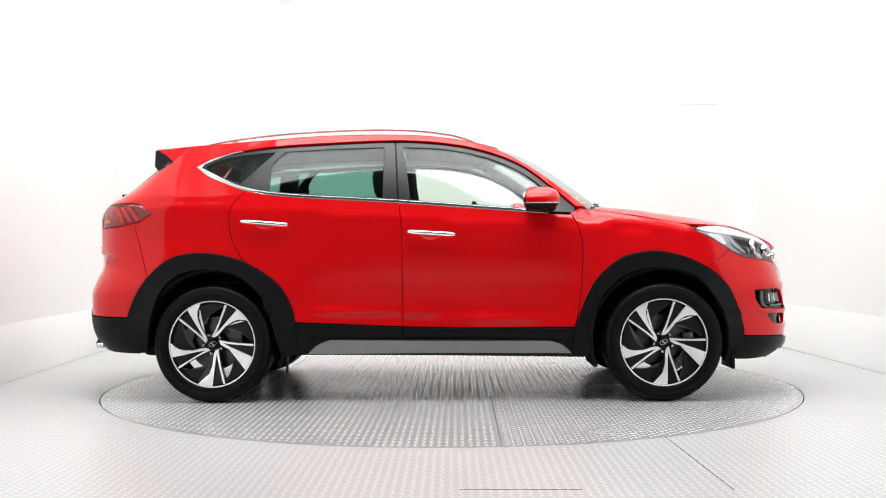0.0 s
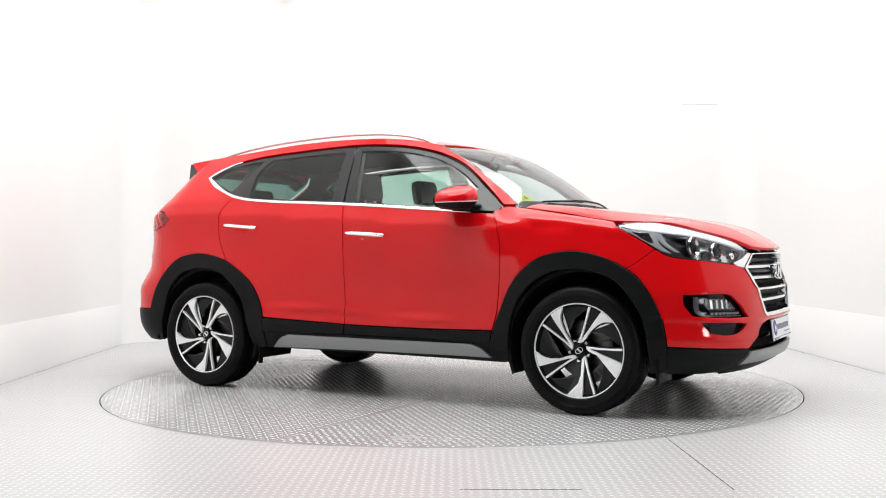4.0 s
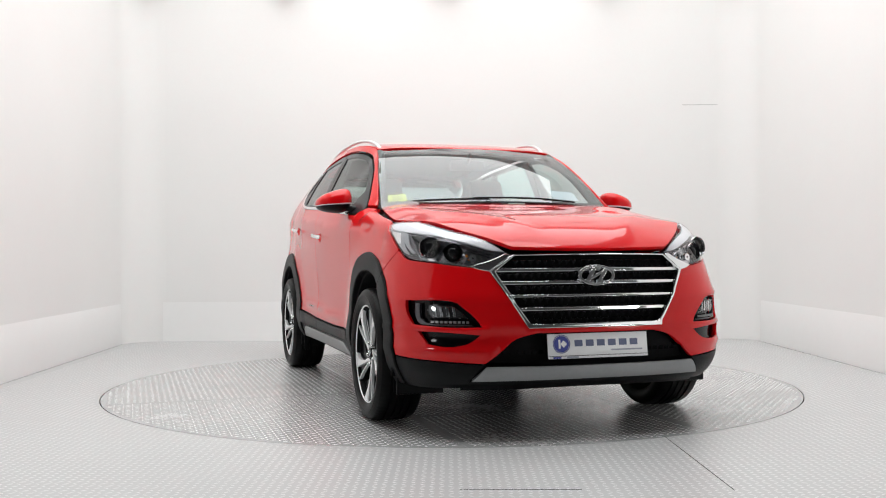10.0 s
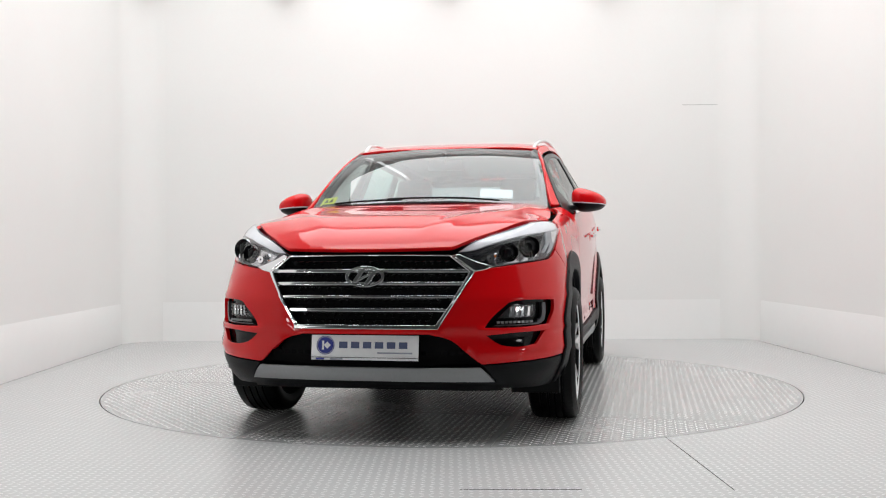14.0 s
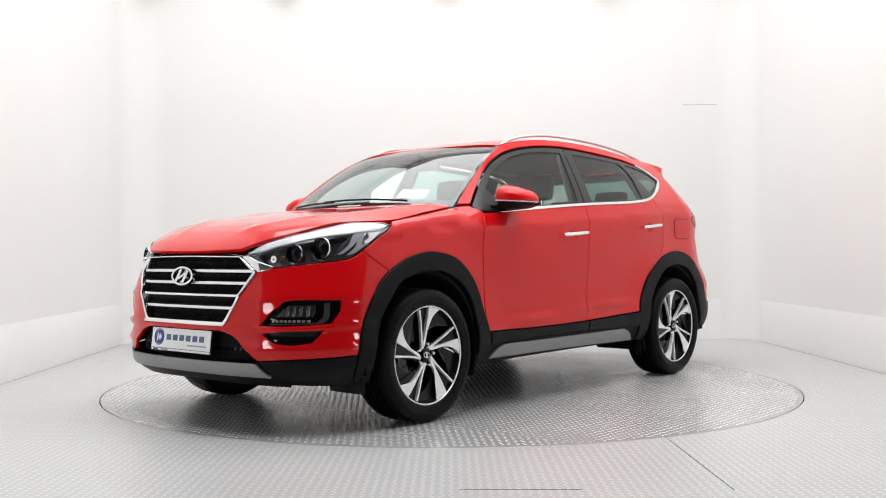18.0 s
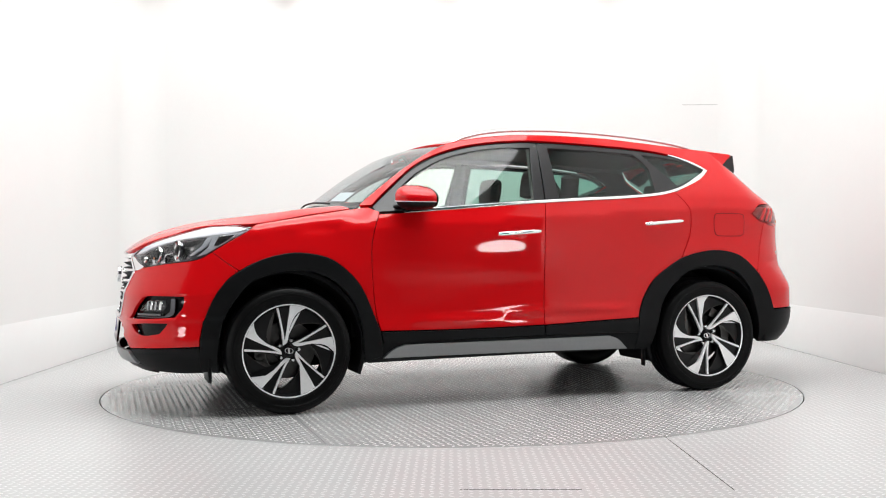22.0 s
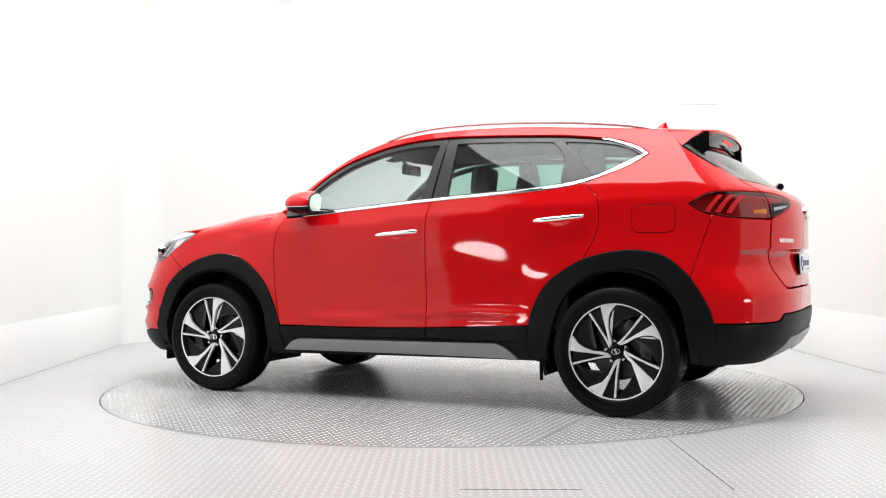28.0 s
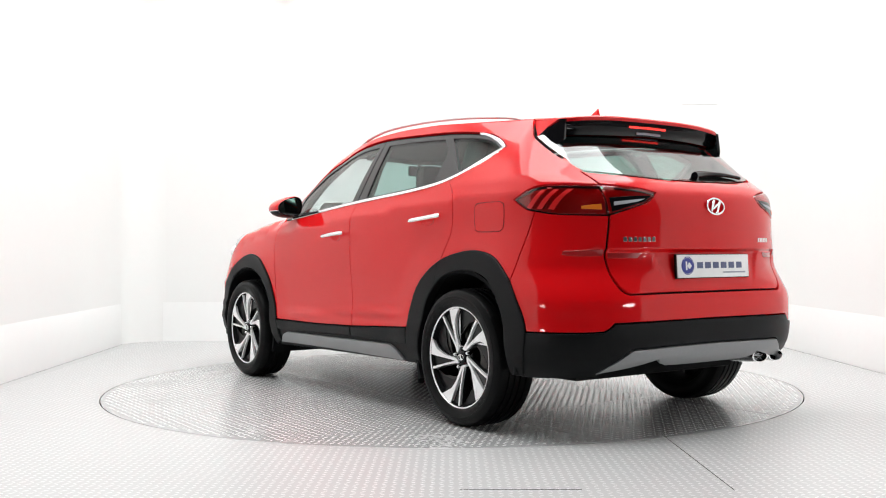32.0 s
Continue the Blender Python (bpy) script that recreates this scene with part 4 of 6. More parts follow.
JOINTGREY = material("grey_joint_line", (0.45, 0.45, 0.44), rough=0.8, noise_scale=6, vary=0.25)
back_strip("door_joint", 2.858, 2.866, 0.405, 2.12, 0.0015, JOINTGREY, "fine upright joint of a flush wall door", "wall joint")
back_strip("panel_joint", 2.39, 2.82, 2.396, 2.401, 0.0015, JOINTGREY, "fine level joint between wall panels", "wall joint")
FITTING = material("pale_grey_fitting", (0.66, 0.66, 0.65), rough=0.6, noise_scale=10, vary=0.1)
fit0 = new("wall_fitting")
tagged(fit0, "small pale grey lamp fitting high on the back wall", "wall fitting", "fittings along the back wall")
lathe("shade", [(0.0005, 0.0), (0.10, 0.0), (0.13, 0.03), (0.12, 0.10), (0.06, 0.16), (0.05, 0.22)], FITTING, fit0, "pale grey dome shade", seg=24, axis="z")
tube("bracket", [(0, 0, 0.2), (0, 0.06, 0.26), (0, 0.15, 0.27)], 0.02, FITTING, fit0, "short bracket", sides=8)
fit0.matrix_basis = pose(-3.0, 3.24, 3.63)
for x in (-1.65, 0.0, 1.62, 3.0 - 0.12):
    copy_thing(fit0, pose(x, 3.24, 3.61))

# ---- arch trims, sills ----
def arch(outer, inner, name, label):
    return both(name, joined(S(outer), S([outer[-1], inner[-1]]), S(inner[::-1]), S([inner[0], outer[0]])), body, CLAD, car, label=label, off=0.012, thick=0.05, gap=0.0, bevel=0.006)


arch([(1.79, 0.25)] + ARCH_F[1:] + [(0.80, 0.30)], ARCH_F_IN, "front_arch_trim", "black plastic front wheel-arch trim")
arch([(-0.828, 0.29)] + ARCH_R[1:] + [(-1.84, 0.42), (-1.80, 0.30)], ARCH_R_IN, "rear_arch_trim", "black plastic rear wheel-arch trim")
for a, b in (((1.625, 0.785), (1.555, 0.715)), ((-1.148, 0.832), (-1.125, 0.722)), ((-1.735, 0.742), (-1.645, 0.655))):
    pa, pb = sx(*a), sx(*b)
    d = (pb - pa) / np.linalg.norm(pb - pa)
    q = np.array((-d[1], d[0])) * 0.002
    both("trim_joint", [pa - q, pb - q, pb + q, pa + q], body, DARK, car, "fine joint in the arch trim", off=0.0132, thick=0.004, gap=0, bevel=0.0004, cell=0.03)
both("door_cladding", joined(S([(0.815, 0.436), (0.3, 0.434), (-0.201, 0.443)]), S([(-0.201, 0.443), (-0.201, 0.386)]), S([(-0.201, 0.386), (0.3, 0.38), (0.80, 0.372)]), S([(0.80, 0.372), (0.815, 0.436)])), body, CLAD, car, "black plastic strip along the door foot", off=0.012)
both("door_cladding", joined(S([(-0.207, 0.443), (-0.5, 0.456), (-0.838, 0.471)]), S([(-0.838, 0.471), (-0.835, 0.384)]), S([(-0.835, 0.384), (-0.5, 0.385), (-0.207, 0.386)]), S([(-0.207, 0.386), (-0.207, 0.443)])), body, CLAD, car, "black plastic strip along the door foot", off=0.012)
both("sill", joined(S([(0.86, 0.378), (0.3, 0.378), (-0.3, 0.384), (-0.86, 0.384)]), S([(-0.86, 0.384), (-0.86, 0.275)]), S([(-0.86, 0.275), (0, 0.268), (0.88, 0.255)]), S([(0.88, 0.255), (0.86, 0.378)])), body, CLAD, car, "black plastic sill", off=0.0, thick=0.06)
both("sill_strip", joined(S([(0.672, 0.362), (0, 0.366), (-0.64, 0.372)]), S([(-0.64, 0.372), (-0.71, 0.345), (-0.775, 0.288)]), S([(-0.775, 0.288), (0, 0.292), (0.80, 0.288)]), S([(0.80, 0.288), (0.74, 0.34), (0.672, 0.362)])), body, SATIN, car, "satin silver sill strip", off=0.016)
# dark inner skins that close the gaps between panels
both("inner_side", joined(S([(0.92, 1.06), (0.4, 1.12), (-0.4, 1.18), (-1.2, 1.20), (-1.5, 1.15)]), S([(-1.5, 1.15), (-1.5, 0.95)]), S([(-1.5, 0.95), (-1.1, 0.92), (-0.85, 0.60), (-0.82, 0.30)]), S([(-0.82, 0.30), (0.80, 0.30)]), S([(0.80, 0.30), (0.85, 0.60), (0.97, 0.92), (0.92, 1.06)])), body, DARK, car, off=-0.024, thick=0.01, cell=0.08)
both("inner_wing", joined(S([(0.75, 0.95), (1.0, 0.97), (1.35, 0.96), (1.6, 0.88)]), S([(1.6, 0.88), (1.72, 0.80)]), S([(1.72, 0.80), (1.5, 0.90), (1.3, 0.92), (1.0, 0.88), (0.75, 0.80)]), S([(0.75, 0.80), (0.75, 0.95)])), body, DARK, car, off=-0.022, thick=0.01, cell=0.08)
box("engine_bay_block", 0.95, 2.02, -0.52, 0.52, 0.22, 0.84, DARK, car, "dark engine bay", bev=0.03)
box("underbody", -1.85, 0.98, -0.58, 0.58, 0.25, 0.42, DARK, car, "dark underbody", bev=0.03)
box("cabin_floor", -0.85, 0.82, -0.80, 0.80, 0.29, 0.42, DARK, car, bev=0.02)
box("boot_floor", -2.08, -0.9, -0.58, 0.58, 0.40, 0.72, DARK, car, bev=0.03)
box("bulkhead", 0.80, 0.95, -0.74, 0.74, 0.40, 1.02, DARK, car, bev=0.02)


def liner(x, y0, y1, side, a0=-0.12, a1=1.12):
    """A dark half tunnel over a wheel."""
    verts, faces, n = [], [], 24
    for k in range(n + 1):
        a = math.pi * (a0 + (a1 - a0) * k / n)
        for r, y in ((0.415, y0), (0.415, y1), (0.435, y1), (0.435, y0)):
            verts.append((x + r * math.cos(a), side * y, 0.36 + r * math.sin(a)))
    for k in range(n):
        for j in range(4):
            faces.append((4 * k + j, 4 * k + (j + 1) % 4, 4 * k + 4 + (j + 1) % 4, 4 * k + 4 + j))
    c = len(verts)
    faces += [(0, 1, 2, 3), (c - 4, c - 3, c - 2, c - 1)]
    # inner wall
    verts += [(x + 0.425 * math.cos(math.pi * 2 * k / 32), side * y0, max(0.24, 0.36 + 0.425 * math.sin(math.pi * 2 * k / 32))) for k in range(32)]
    faces.append(tuple(range(c, c + 32)))
    bm = bmesh.new()
    vs = [bm.verts.new(v) for v in verts]
    for f in faces:
        bm.faces.new([vs[i] for i in f])
    part("wheel_liner", bm, DARK, car, "dark wheel-arch liner")


for s in (1, -1):
    liner(1.335, 0.50, 0.885, s, -0.06, 1.12)
    liner(-1.335, 0.50, 0.885, s, -0.12, 1.03)

# ---- side windows ----
def along(f, a, b, d, n=14):
    return [(a + (b - a) * k / n, float(f(a + (b - a) * k / n)) + d) for k in range(n + 1)]


FRONT_GLASS = joined(S([(0.60, 1.146), (0.3, 1.168), (-0.155, 1.205)]), S([(-0.155, 1.205), (-0.175, 1.35), (-0.203, 1.532)]), S([(-0.203, 1.532), (0.0, 1.524), (0.19, 1.497), (0.362, 1.448), (0.535, 1.360), (0.66, 1.262)]), S([(0.66, 1.262), (0.60, 1.146)]))
REAR_GLASS = joined(S([(-0.325, 1.216), (-0.7, 1.240), (-0.95, 1.256), (-1.006, 1.264)]), S([(-1.006, 1.264), (-1.008, 1.41)]), S([(-1.008, 1.41), (-0.975, 1.462), (-0.922, 1.510)]), S([(-0.922, 1.510), (-0.6, 1.525), (-0.325, 1.532)]), S([(-0.325, 1.532), (-0.325, 1.216)]))
QUARTER_GLASS = joined(S([(-1.185, 1.312), (-1.25, 1.334), (-1.36, 1.378), (-1.428, 1.414)]), S([(-1.428, 1.414), (-1.36, 1.452), (-1.26, 1.480), (-1.10, 1.50), (-0.995, 1.508)]), S([(-0.995, 1.508), (-1.10, 1.40), (-1.185, 1.312)]))
split = -0.254
frame_f = joined(S([(0.835, 1.152)] + [(x, float(dlo_top(x))) for x in (0.709, 0.6, 0.5, 0.362, 0.19, 0.018, -0.153, split)]), S([(split, float(dlo_top(split))), (-0.226, float(dlo_low(-0.226)))]), S([(x, float(dlo_low(x))) for x in (-0.226, 0.0, 0.35, 0.6, 0.82)]), S([(0.82, 1.119), (0.835, 1.152)]))
frame_r = joined(S([(split - 0.004, float(dlo_top(split)))] + [(x, float(dlo_top(x))) for x in (-0.4, -0.663, -1.0, -1.268, -1.40)] + [(-1.455, 1.416)]), S([(-1.455, 1.416)] + [(x, float(dlo_low(x))) for x in (-1.37, -1.24, -1.076, -0.815, -0.485, -0.232)]), S([(-0.232, float(dlo_low(-0.232))), (split - 0.004, float(dlo_top(split)))]))
PILLAR = material("satin_black_window_frame", (0.014, 0.014, 0.015), rough=0.28, noise_scale=60, vary=0.1)
for mir in (False, True):
    f = sheet("front_window_frame", frame_f, body, PILLAR, car, "satin black front window frame", off=-0.003, thick=0.03, holes=[FRONT_GLASS], mirror=mir)
    sheet("front_window", FRONT_GLASS, body, TINT, f, "lightly tinted front side window", off=-0.009, thick=0.004, cell=0.06, mirror=mir, gap=-0.002)
    f = sheet("rear_window_frame", frame_r, body, PILLAR, car, "satin black rear window frame", off=-0.003, thick=0.03, holes=[REAR_GLASS, QUARTER_GLASS], mirror=mir)
    sheet("rear_side_window", REAR_GLASS, body, PRIVACY, f, "dark tinted rear side window", off=-0.009, thick=0.004, cell=0.06, mirror=mir, gap=-0.002)
    sheet("quarter_window", QUARTER_GLASS, body, PRIVACY, f, "dark tinted quarter window", off=-0.009, thick=0.004, cell=0.06, mirror=mir, gap=-0.002)
chrome_line = joined(S(along(dlo_low, 0.66, -1.24, -0.013, 20) + [(-1.38, 1.352), (-1.476, 1.417)]), S([(-1.476, 1.417), (-1.40, 1.464), (-1.268, 1.509), (-1.20, 1.521)]),
                     S([(-1.20, 1.521), (-1.21, 1.509)]), S([(-1.21, 1.509), (-1.268, 1.497), (-1.38, 1.455), (-1.448, 1.417)]), S([(-1.448, 1.417), (-1.36, 1.372)] + along(dlo_low, -1.24, 0.66, 0.005, 20)), S([(0.66, float(dlo_low(0.66)) + 0.005), (0.66, float(dlo_low(0.66)) - 0.013)]))
both("chrome_window_trim", chrome_line, body, CHROME, car, "chrome strip round the side windows", off=0.004, gap=0.0005, bevel=0.003, thick=0.012)
# black edge band of the windscreen
sheet("windscreen_band", joined([(-1, 1), (1, 1)], [(1, 1), (1, 0)], [(1, 0), (-1, 0)], [(-1, 0), (-1, 1)], step=0.06), screen, GLOSS, car, "black printed windscreen edge",
      holes=[joined([(-0.93, 0.93), (-0.15, 0.95), (-0.12, 0.86), (0.12, 0.86), (0.15, 0.95), (0.93, 0.93)], [(0.93, 0.93), (0.955, 0.10)], [(0.955, 0.10), (0.5, 0.055), (-0.5, 0.055), (-0.955, 0.10)], [(-0.955, 0.10), (-0.93, 0.93)], step=0.05)], off=-0.009, thick=0.003, cell=0.08, gap=0.005)

# ---- headlamps ----
LAMP = joined([sx(1.522, 1.030), sx(1.58, 1.043), sx(1.66, 1.043), sx(1.75, 1.038), sx(1.95, 0.985), fy(0.495, 0.940), fy(0.41, 0.882)], [fy(0.41, 0.882), fy(0.47, 0.835), fy(0.535, 0.803)],
              [fy(0.535, 0.803), fy(0.56, 0.808), fy(0.72, 0.832), sx(1.82, 0.855), sx(1.74, 0.896)], [sx(1.74, 0.896), sx(1.64, 0.958), sx(1.56, 1.003), sx(1.522, 1.030)])
DRL = joined([fy(0.813, 0.975), fy(0.799, 0.980), fy(0.806, 0.93), fy(0.790, 0.876)], [fy(0.790, 0.876), fy(0.804, 0.878), fy(0.820, 0.93), fy(0.813, 0.975)])
TOPSTRIP = joined([sx(1.540, 1.029), sx(1.62, 1.040), sx(1.75, 1.035), sx(1.95, 0.981), fy(0.498, 0.935), fy(0.427, 0.884)], [fy(0.427, 0.884), fy(0.50, 0.893), fy(0.60, 0.930), fy(0.70, 0.962), sx(1.75, 0.984), sx(1.62, 1.000), sx(1.540, 1.029)])
OUTER = joined([sx(1.54, 1.018), sx(1.62, 1.004), sx(1.75, 0.992)], [sx(1.75, 0.992), fy(0.822, 0.93), fy(0.812, 0.872)], [fy(0.812, 0.872), sx(1.78, 0.882), sx(1.66, 0.950), sx(1.54, 1.018)])
SIDE_MARK = joined([sx(1.60, 0.995), sx(1.70, 0.985)], [sx(1.70, 0.985), sx(1.735, 0.925)], [sx(1.735, 0.925), sx(1.71, 0.925), sx(1.60, 0.995)])
lamps = []
for mir in (False, True):
    sg = -1 if mir else 1
    hd = sheet("headlamp", LAMP, body, SMOKED, car, "smoked chrome headlamp housing with silvered projectors under a clear lens", off=-0.055, thick=0.03, mirror=mir, gap=0.003)
    sheet("lens", LAMP, body, CLEAR, hd, "clear headlamp lens", off=-0.002, thick=0.008, mirror=mir)
    sheet("lamp_bezel", LAMP, body, BEZEL, hd, "smoked lamp bezel", off=-0.014, thick=0.04, mirror=mir, gap=0.004, holes=[joined([fy(0.793, 0.966), fy(0.64, 0.928), fy(0.49, 0.872)], [fy(0.49, 0.872), fy(0.55, 0.818)], [fy(0.55, 0.818), fy(0.66, 0.836), fy(0.78, 0.858)], [fy(0.78, 0.858), fy(0.793, 0.966)])])
    sheet("outer_reflector", OUTER, body, LAMPGREY, hd, "silvered outer lamp reflector", off=-0.009, thick=0.02, mirror=mir)
    sheet("light_guide", TOPSTRIP, body, LAMPCHROME, hd, "bright light guide along the lamp top", off=-0.006, thick=0.01, mirror=mir)
    sheet("light_guide", DRL, body, LAMPGREY, hd, "grey boomerang light guide", off=-0.005, thick=0.014, mirror=mir)
    sheet("side_reflector", SIDE_MARK, body, CHROME, hd, "silvered side reflector", off=-0.006, thick=0.012, mirror=mir)
    sheet("chrome_wing", joined([fy(0.43, 0.874), fy(0.50, 0.842), fy(0.585, 0.815)], [fy(0.585, 0.815), fy(0.555, 0.80), fy(0.505, 0.790)], [fy(0.505, 0.790), fy(0.45, 0.832), fy(0.40, 0.866)], [fy(0.40, 0.866), fy(0.43, 0.874)]), body, CHROME, hd, "chrome wing between lamp and grille", off=0.004, thick=0.02, mirror=mir, gap=0.001, bevel=0.003)
    for yy, zz, rr in ((0.742, 0.911, 0.043), (0.655, 0.885, 0.037), (0.575, 0.856, 0.014)):
        c = body(*[np.array([q]) for q in fy(yy, zz)], -0.022)[0] * [1, sg, 1]
        m = Matrix.Translation(c) @ Vector((0.96, sg * 0.25, 0.1)).to_track_quat("X", "Z").to_matrix().to_4x4()
        lathe("projector_ring", [(rr * 1.22, 0.026), (rr * 1.26, 0.020), (rr * 1.06, 0.004), (rr * 0.95, -0.004)], CHROME, hd, "silvered projector bowl", seg=32, axis="x", m=m)
        lathe("projector_lens", [(rr * 1.0, -0.004), (rr * 0.88, 0.010), (rr * 0.6, 0.022), (rr * 0.25, 0.028), (0.0005, 0.029)], GLOSS, hd, "dark glass projector lens", seg=32, axis="x", m=m)
    c = body(*[np.array([q]) for q in fy(0.60, 0.872)], -0.03)[0] * [1, sg, 1]
    bm = bmesh.new()
    bmesh.ops.create_uvsphere(bm, u_segments=12, v_segments=8, radius=0.006, matrix=Matrix.Translation(c))
    part("indicator_bulb", bm, AMBER, hd, "amber indicator bulb")

# ---- grille ----
GR = joined([fy(0.395, 0.868), fy(0.2, 0.872), fy(-0.2, 0.872), fy(-0.395, 0.868)], [fy(-0.395, 0.868), fy(-0.504, 0.790)], [fy(-0.504, 0.790), fy(-0.45, 0.70), fy(-0.40, 0.615), fy(-0.344, 0.525)], [fy(-0.344, 0.525), fy(0.344, 0.525)], [fy(0.344, 0.525), fy(0.40, 0.615), fy(0.45, 0.70), fy(0.504, 0.790)], [fy(0.504, 0.790), fy(0.395, 0.868)])
grille = sheet("grille", GR, body, DARK, car, "black grille with chrome cross bars", off=-0.05, thick=0.02)
GR_IN = joined([fy(0.388, 0.862), fy(0, 0.866), fy(-0.388, 0.862)], [fy(-0.388, 0.862), fy(-0.480, 0.790)], [fy(-0.480, 0.790), fy(-0.43, 0.70), fy(-0.38, 0.615), fy(-0.330, 0.546)], [fy(-0.330, 0.546), fy(0.330, 0.546)], [fy(0.330, 0.546), fy(0.38, 0.615), fy(0.43, 0.70), fy(0.480, 0.790)], [fy(0.480, 0.790), fy(0.388, 0.862)])
sheet("grille_frame", GR, body, CHROME, grille, "chrome grille frame", holes=[GR_IN], off=0.008, thick=0.05, gap=0.001, bevel=0.004)
gw = spline([(0.546, 0.33), (0.615, 0.385), (0.70, 0.435), (0.79, 0.485), (0.862, 0.40)])
for zc in (0.797, 0.738, 0.678, 0.614):
    w = float(gw(zc)) - 0.003
    sheet("grille_bar", joined([fy(w, zc + 0.008), fy(0, zc + 0.008), fy(-w, zc + 0.008)], [fy(-w, zc + 0.008), fy(-w, zc - 0.007)], [fy(-w, zc - 0.007), fy(0, zc - 0.007), fy(w, zc - 0.007)], [fy(w, zc - 0.007), fy(w, zc + 0.008)]), body, CHROME, grille, "chrome cross bar", off=-0.006, thick=0.035, gap=0, bevel=0.003)
bm = bmesh.new()
for r in range(10):
    zc = 0.560 + 0.0305 * r
    w = float(gw(min(zc, 0.86))) - 0.03
    n = int(w / 0.036) + 1
    for i in range(-n, n + 1):
        yy = i * 0.036 + (0.018 if r % 2 else 0)
        if abs(yy) > w:
            continue
        c = body(*[np.array([q]) for q in fy(yy, zc)], -0.020)[0]
        base = [(c[0] - 0.016, c[1] + a, c[2] + b) for a, b in ((-0.017, 0.011), (0.017, 0.011), (0.0, -0.014))]
        vs = [bm.verts.new(p) for p in base]
        t = bm.verts.new((c[0] + 0.012, c[1], c[2] + 0.006))
        for q in range(3):
            bm.faces.new((vs[q], vs[(q + 1) % 3], t))
tagged(part("grille_mesh", bm, STUD, grille, "black faceted grille mesh", 5), kind="stuff")


def emblem(parent, f, w, h, off, flip):
    """An oval chrome ring with a slanted mark in it; f(y, z) gives outline coordinates."""
    def oval(a, b, n=40):
        return [f(a * math.cos(2 * math.pi * k / n) * flip, b * math.sin(2 * math.pi * k / n)) for k in range(n)]
    e = sheet("emblem", oval(w, h), body, CHROME, parent, "oval chrome emblem", off=off, thick=0.02, gap=0, bevel=0.002, cell=0.02, holes=[oval(w * 0.84, h * 0.80)])
    for pts in ([(-0.62, -0.50), (-0.42, -0.64), (0.02, 0.70), (-0.20, 0.74)], [(-0.02, -0.70), (0.20, -0.74), (0.62, 0.50), (0.42, 0.64)], [(-0.40, -0.26), (-0.28, -0.40), (0.40, 0.26), (0.28, 0.40)]):
        sheet("emblem_stroke", [f(w * x * flip, h * y) for x, y in pts], body, CHROME, e, off=off + 0.001, thick=0.02, gap=0, bevel=0.002, cell=0.02)
    return e


emblem(grille, lambda y, z: fy(y, 0.768 + z), 0.094, 0.049, 0.022, 1)

# ---- fog lamps and lower vents ----
for mir in (False, True):
    fg = sheet("fog_lamp", fog_poly, body, GLOSS, car, "fog lamp in a gloss black recess", off=-0.035, thick=0.02, mirror=mir, gap=-0.004, cell=0.03)
    sheet("chrome_edge", joined([fy(0.822, 0.645), fy(0.804, 0.645)], [fy(0.804, 0.645), fy(0.804, 0.575), fy(0.785, 0.553), fy(0.60, 0.549)], [fy(0.60, 0.549), fy(0.585, 0.541)], [fy(0.585, 0.541), fy(0.72, 0.541), fy(0.805, 0.545), fy(0.822, 0.575), fy(0.822, 0.645)]), body, BEZEL, fg, "smoked corner of the fog lamp", off=-0.012, thick=0.02, mirror=mir, bevel=0.002)
    FL = joined([fy(0.78, 0.638), fy(0.68, 0.636)], [fy(0.68, 0.636), fy(0.645, 0.605), fy(0.615, 0.572)], [fy(0.615, 0.572), fy(0.77, 0.572)], [fy(0.77, 0.572), fy(0.785, 0.60), fy(0.78, 0.638)])
    sheet("reflector", FL, body, STUD, fg, "dark silvered fog lamp reflector", off=-0.03, thick=0.01, mirror=mir)
    sheet("lens", FL, body, CLEAR, fg, "clear fog lamp lens", off=-0.016, thick=0.005, mirror=mir)
    for k in range(4):
        y0 = 0.672 + 0.027 * k
        sheet("reflector_rib", joined([fy(y0, 0.628), fy(y0 + 0.012, 0.628)], [fy(y0 + 0.012, 0.628), fy(y0 + 0.008, 0.58)], [fy(y0 + 0.008, 0.58), fy(y0 - 0.004, 0.58)], [fy(y0 - 0.004, 0.58), fy(y0, 0.628)]), body, (BOWL, CHROME)[k % 2], fg, off=-0.024, thick=0.006, mirror=mir, gap=0, bevel=0.002)
    for k in range(9):
        y0 = 0.61 + 0.018 * k
        sheet("led", joined([fy(y0, 0.561), fy(y0 + 0.012, 0.561)], [fy(y0 + 0.012, 0.561), fy(y0 + 0.012, 0.551)], [fy(y0 + 0.012, 0.551), fy(y0, 0.551)], [fy(y0, 0.551), fy(y0, 0.561)]), body, FOGGUIDE, fg, off=-0.009, thick=0.006, mirror=mir, gap=0, bevel=0.001)
    v = sheet("bumper_vent", vent_poly, body, GLOSS, car, "gloss black blind vent in the bumper", off=-0.03, thick=0.02, mirror=mir, gap=-0.004, cell=0.03)
bm = bmesh.new()
for r in range(3):
    for i in range(-13, 14):
        zc, yy = 0.405 + 0.030 * r, i * 0.036 + (0.018 if r % 2 else 0)
        if abs(yy) > 0.50 - 0.05 * r:
            continue
        c = body(*[np.array([q]) for q in fy(yy, zc)], -0.062)[0]
        box_bm(bm, c[0] - 0.01, c[0] + 0.01, c[1] - 0.011, c[1] + 0.011, c[2] - 0.009, c[2] + 0.009, 0)
tagged(part("intake_mesh", bm, GLOSS, car, "black studded mesh of the lower intake"), kind="stuff")


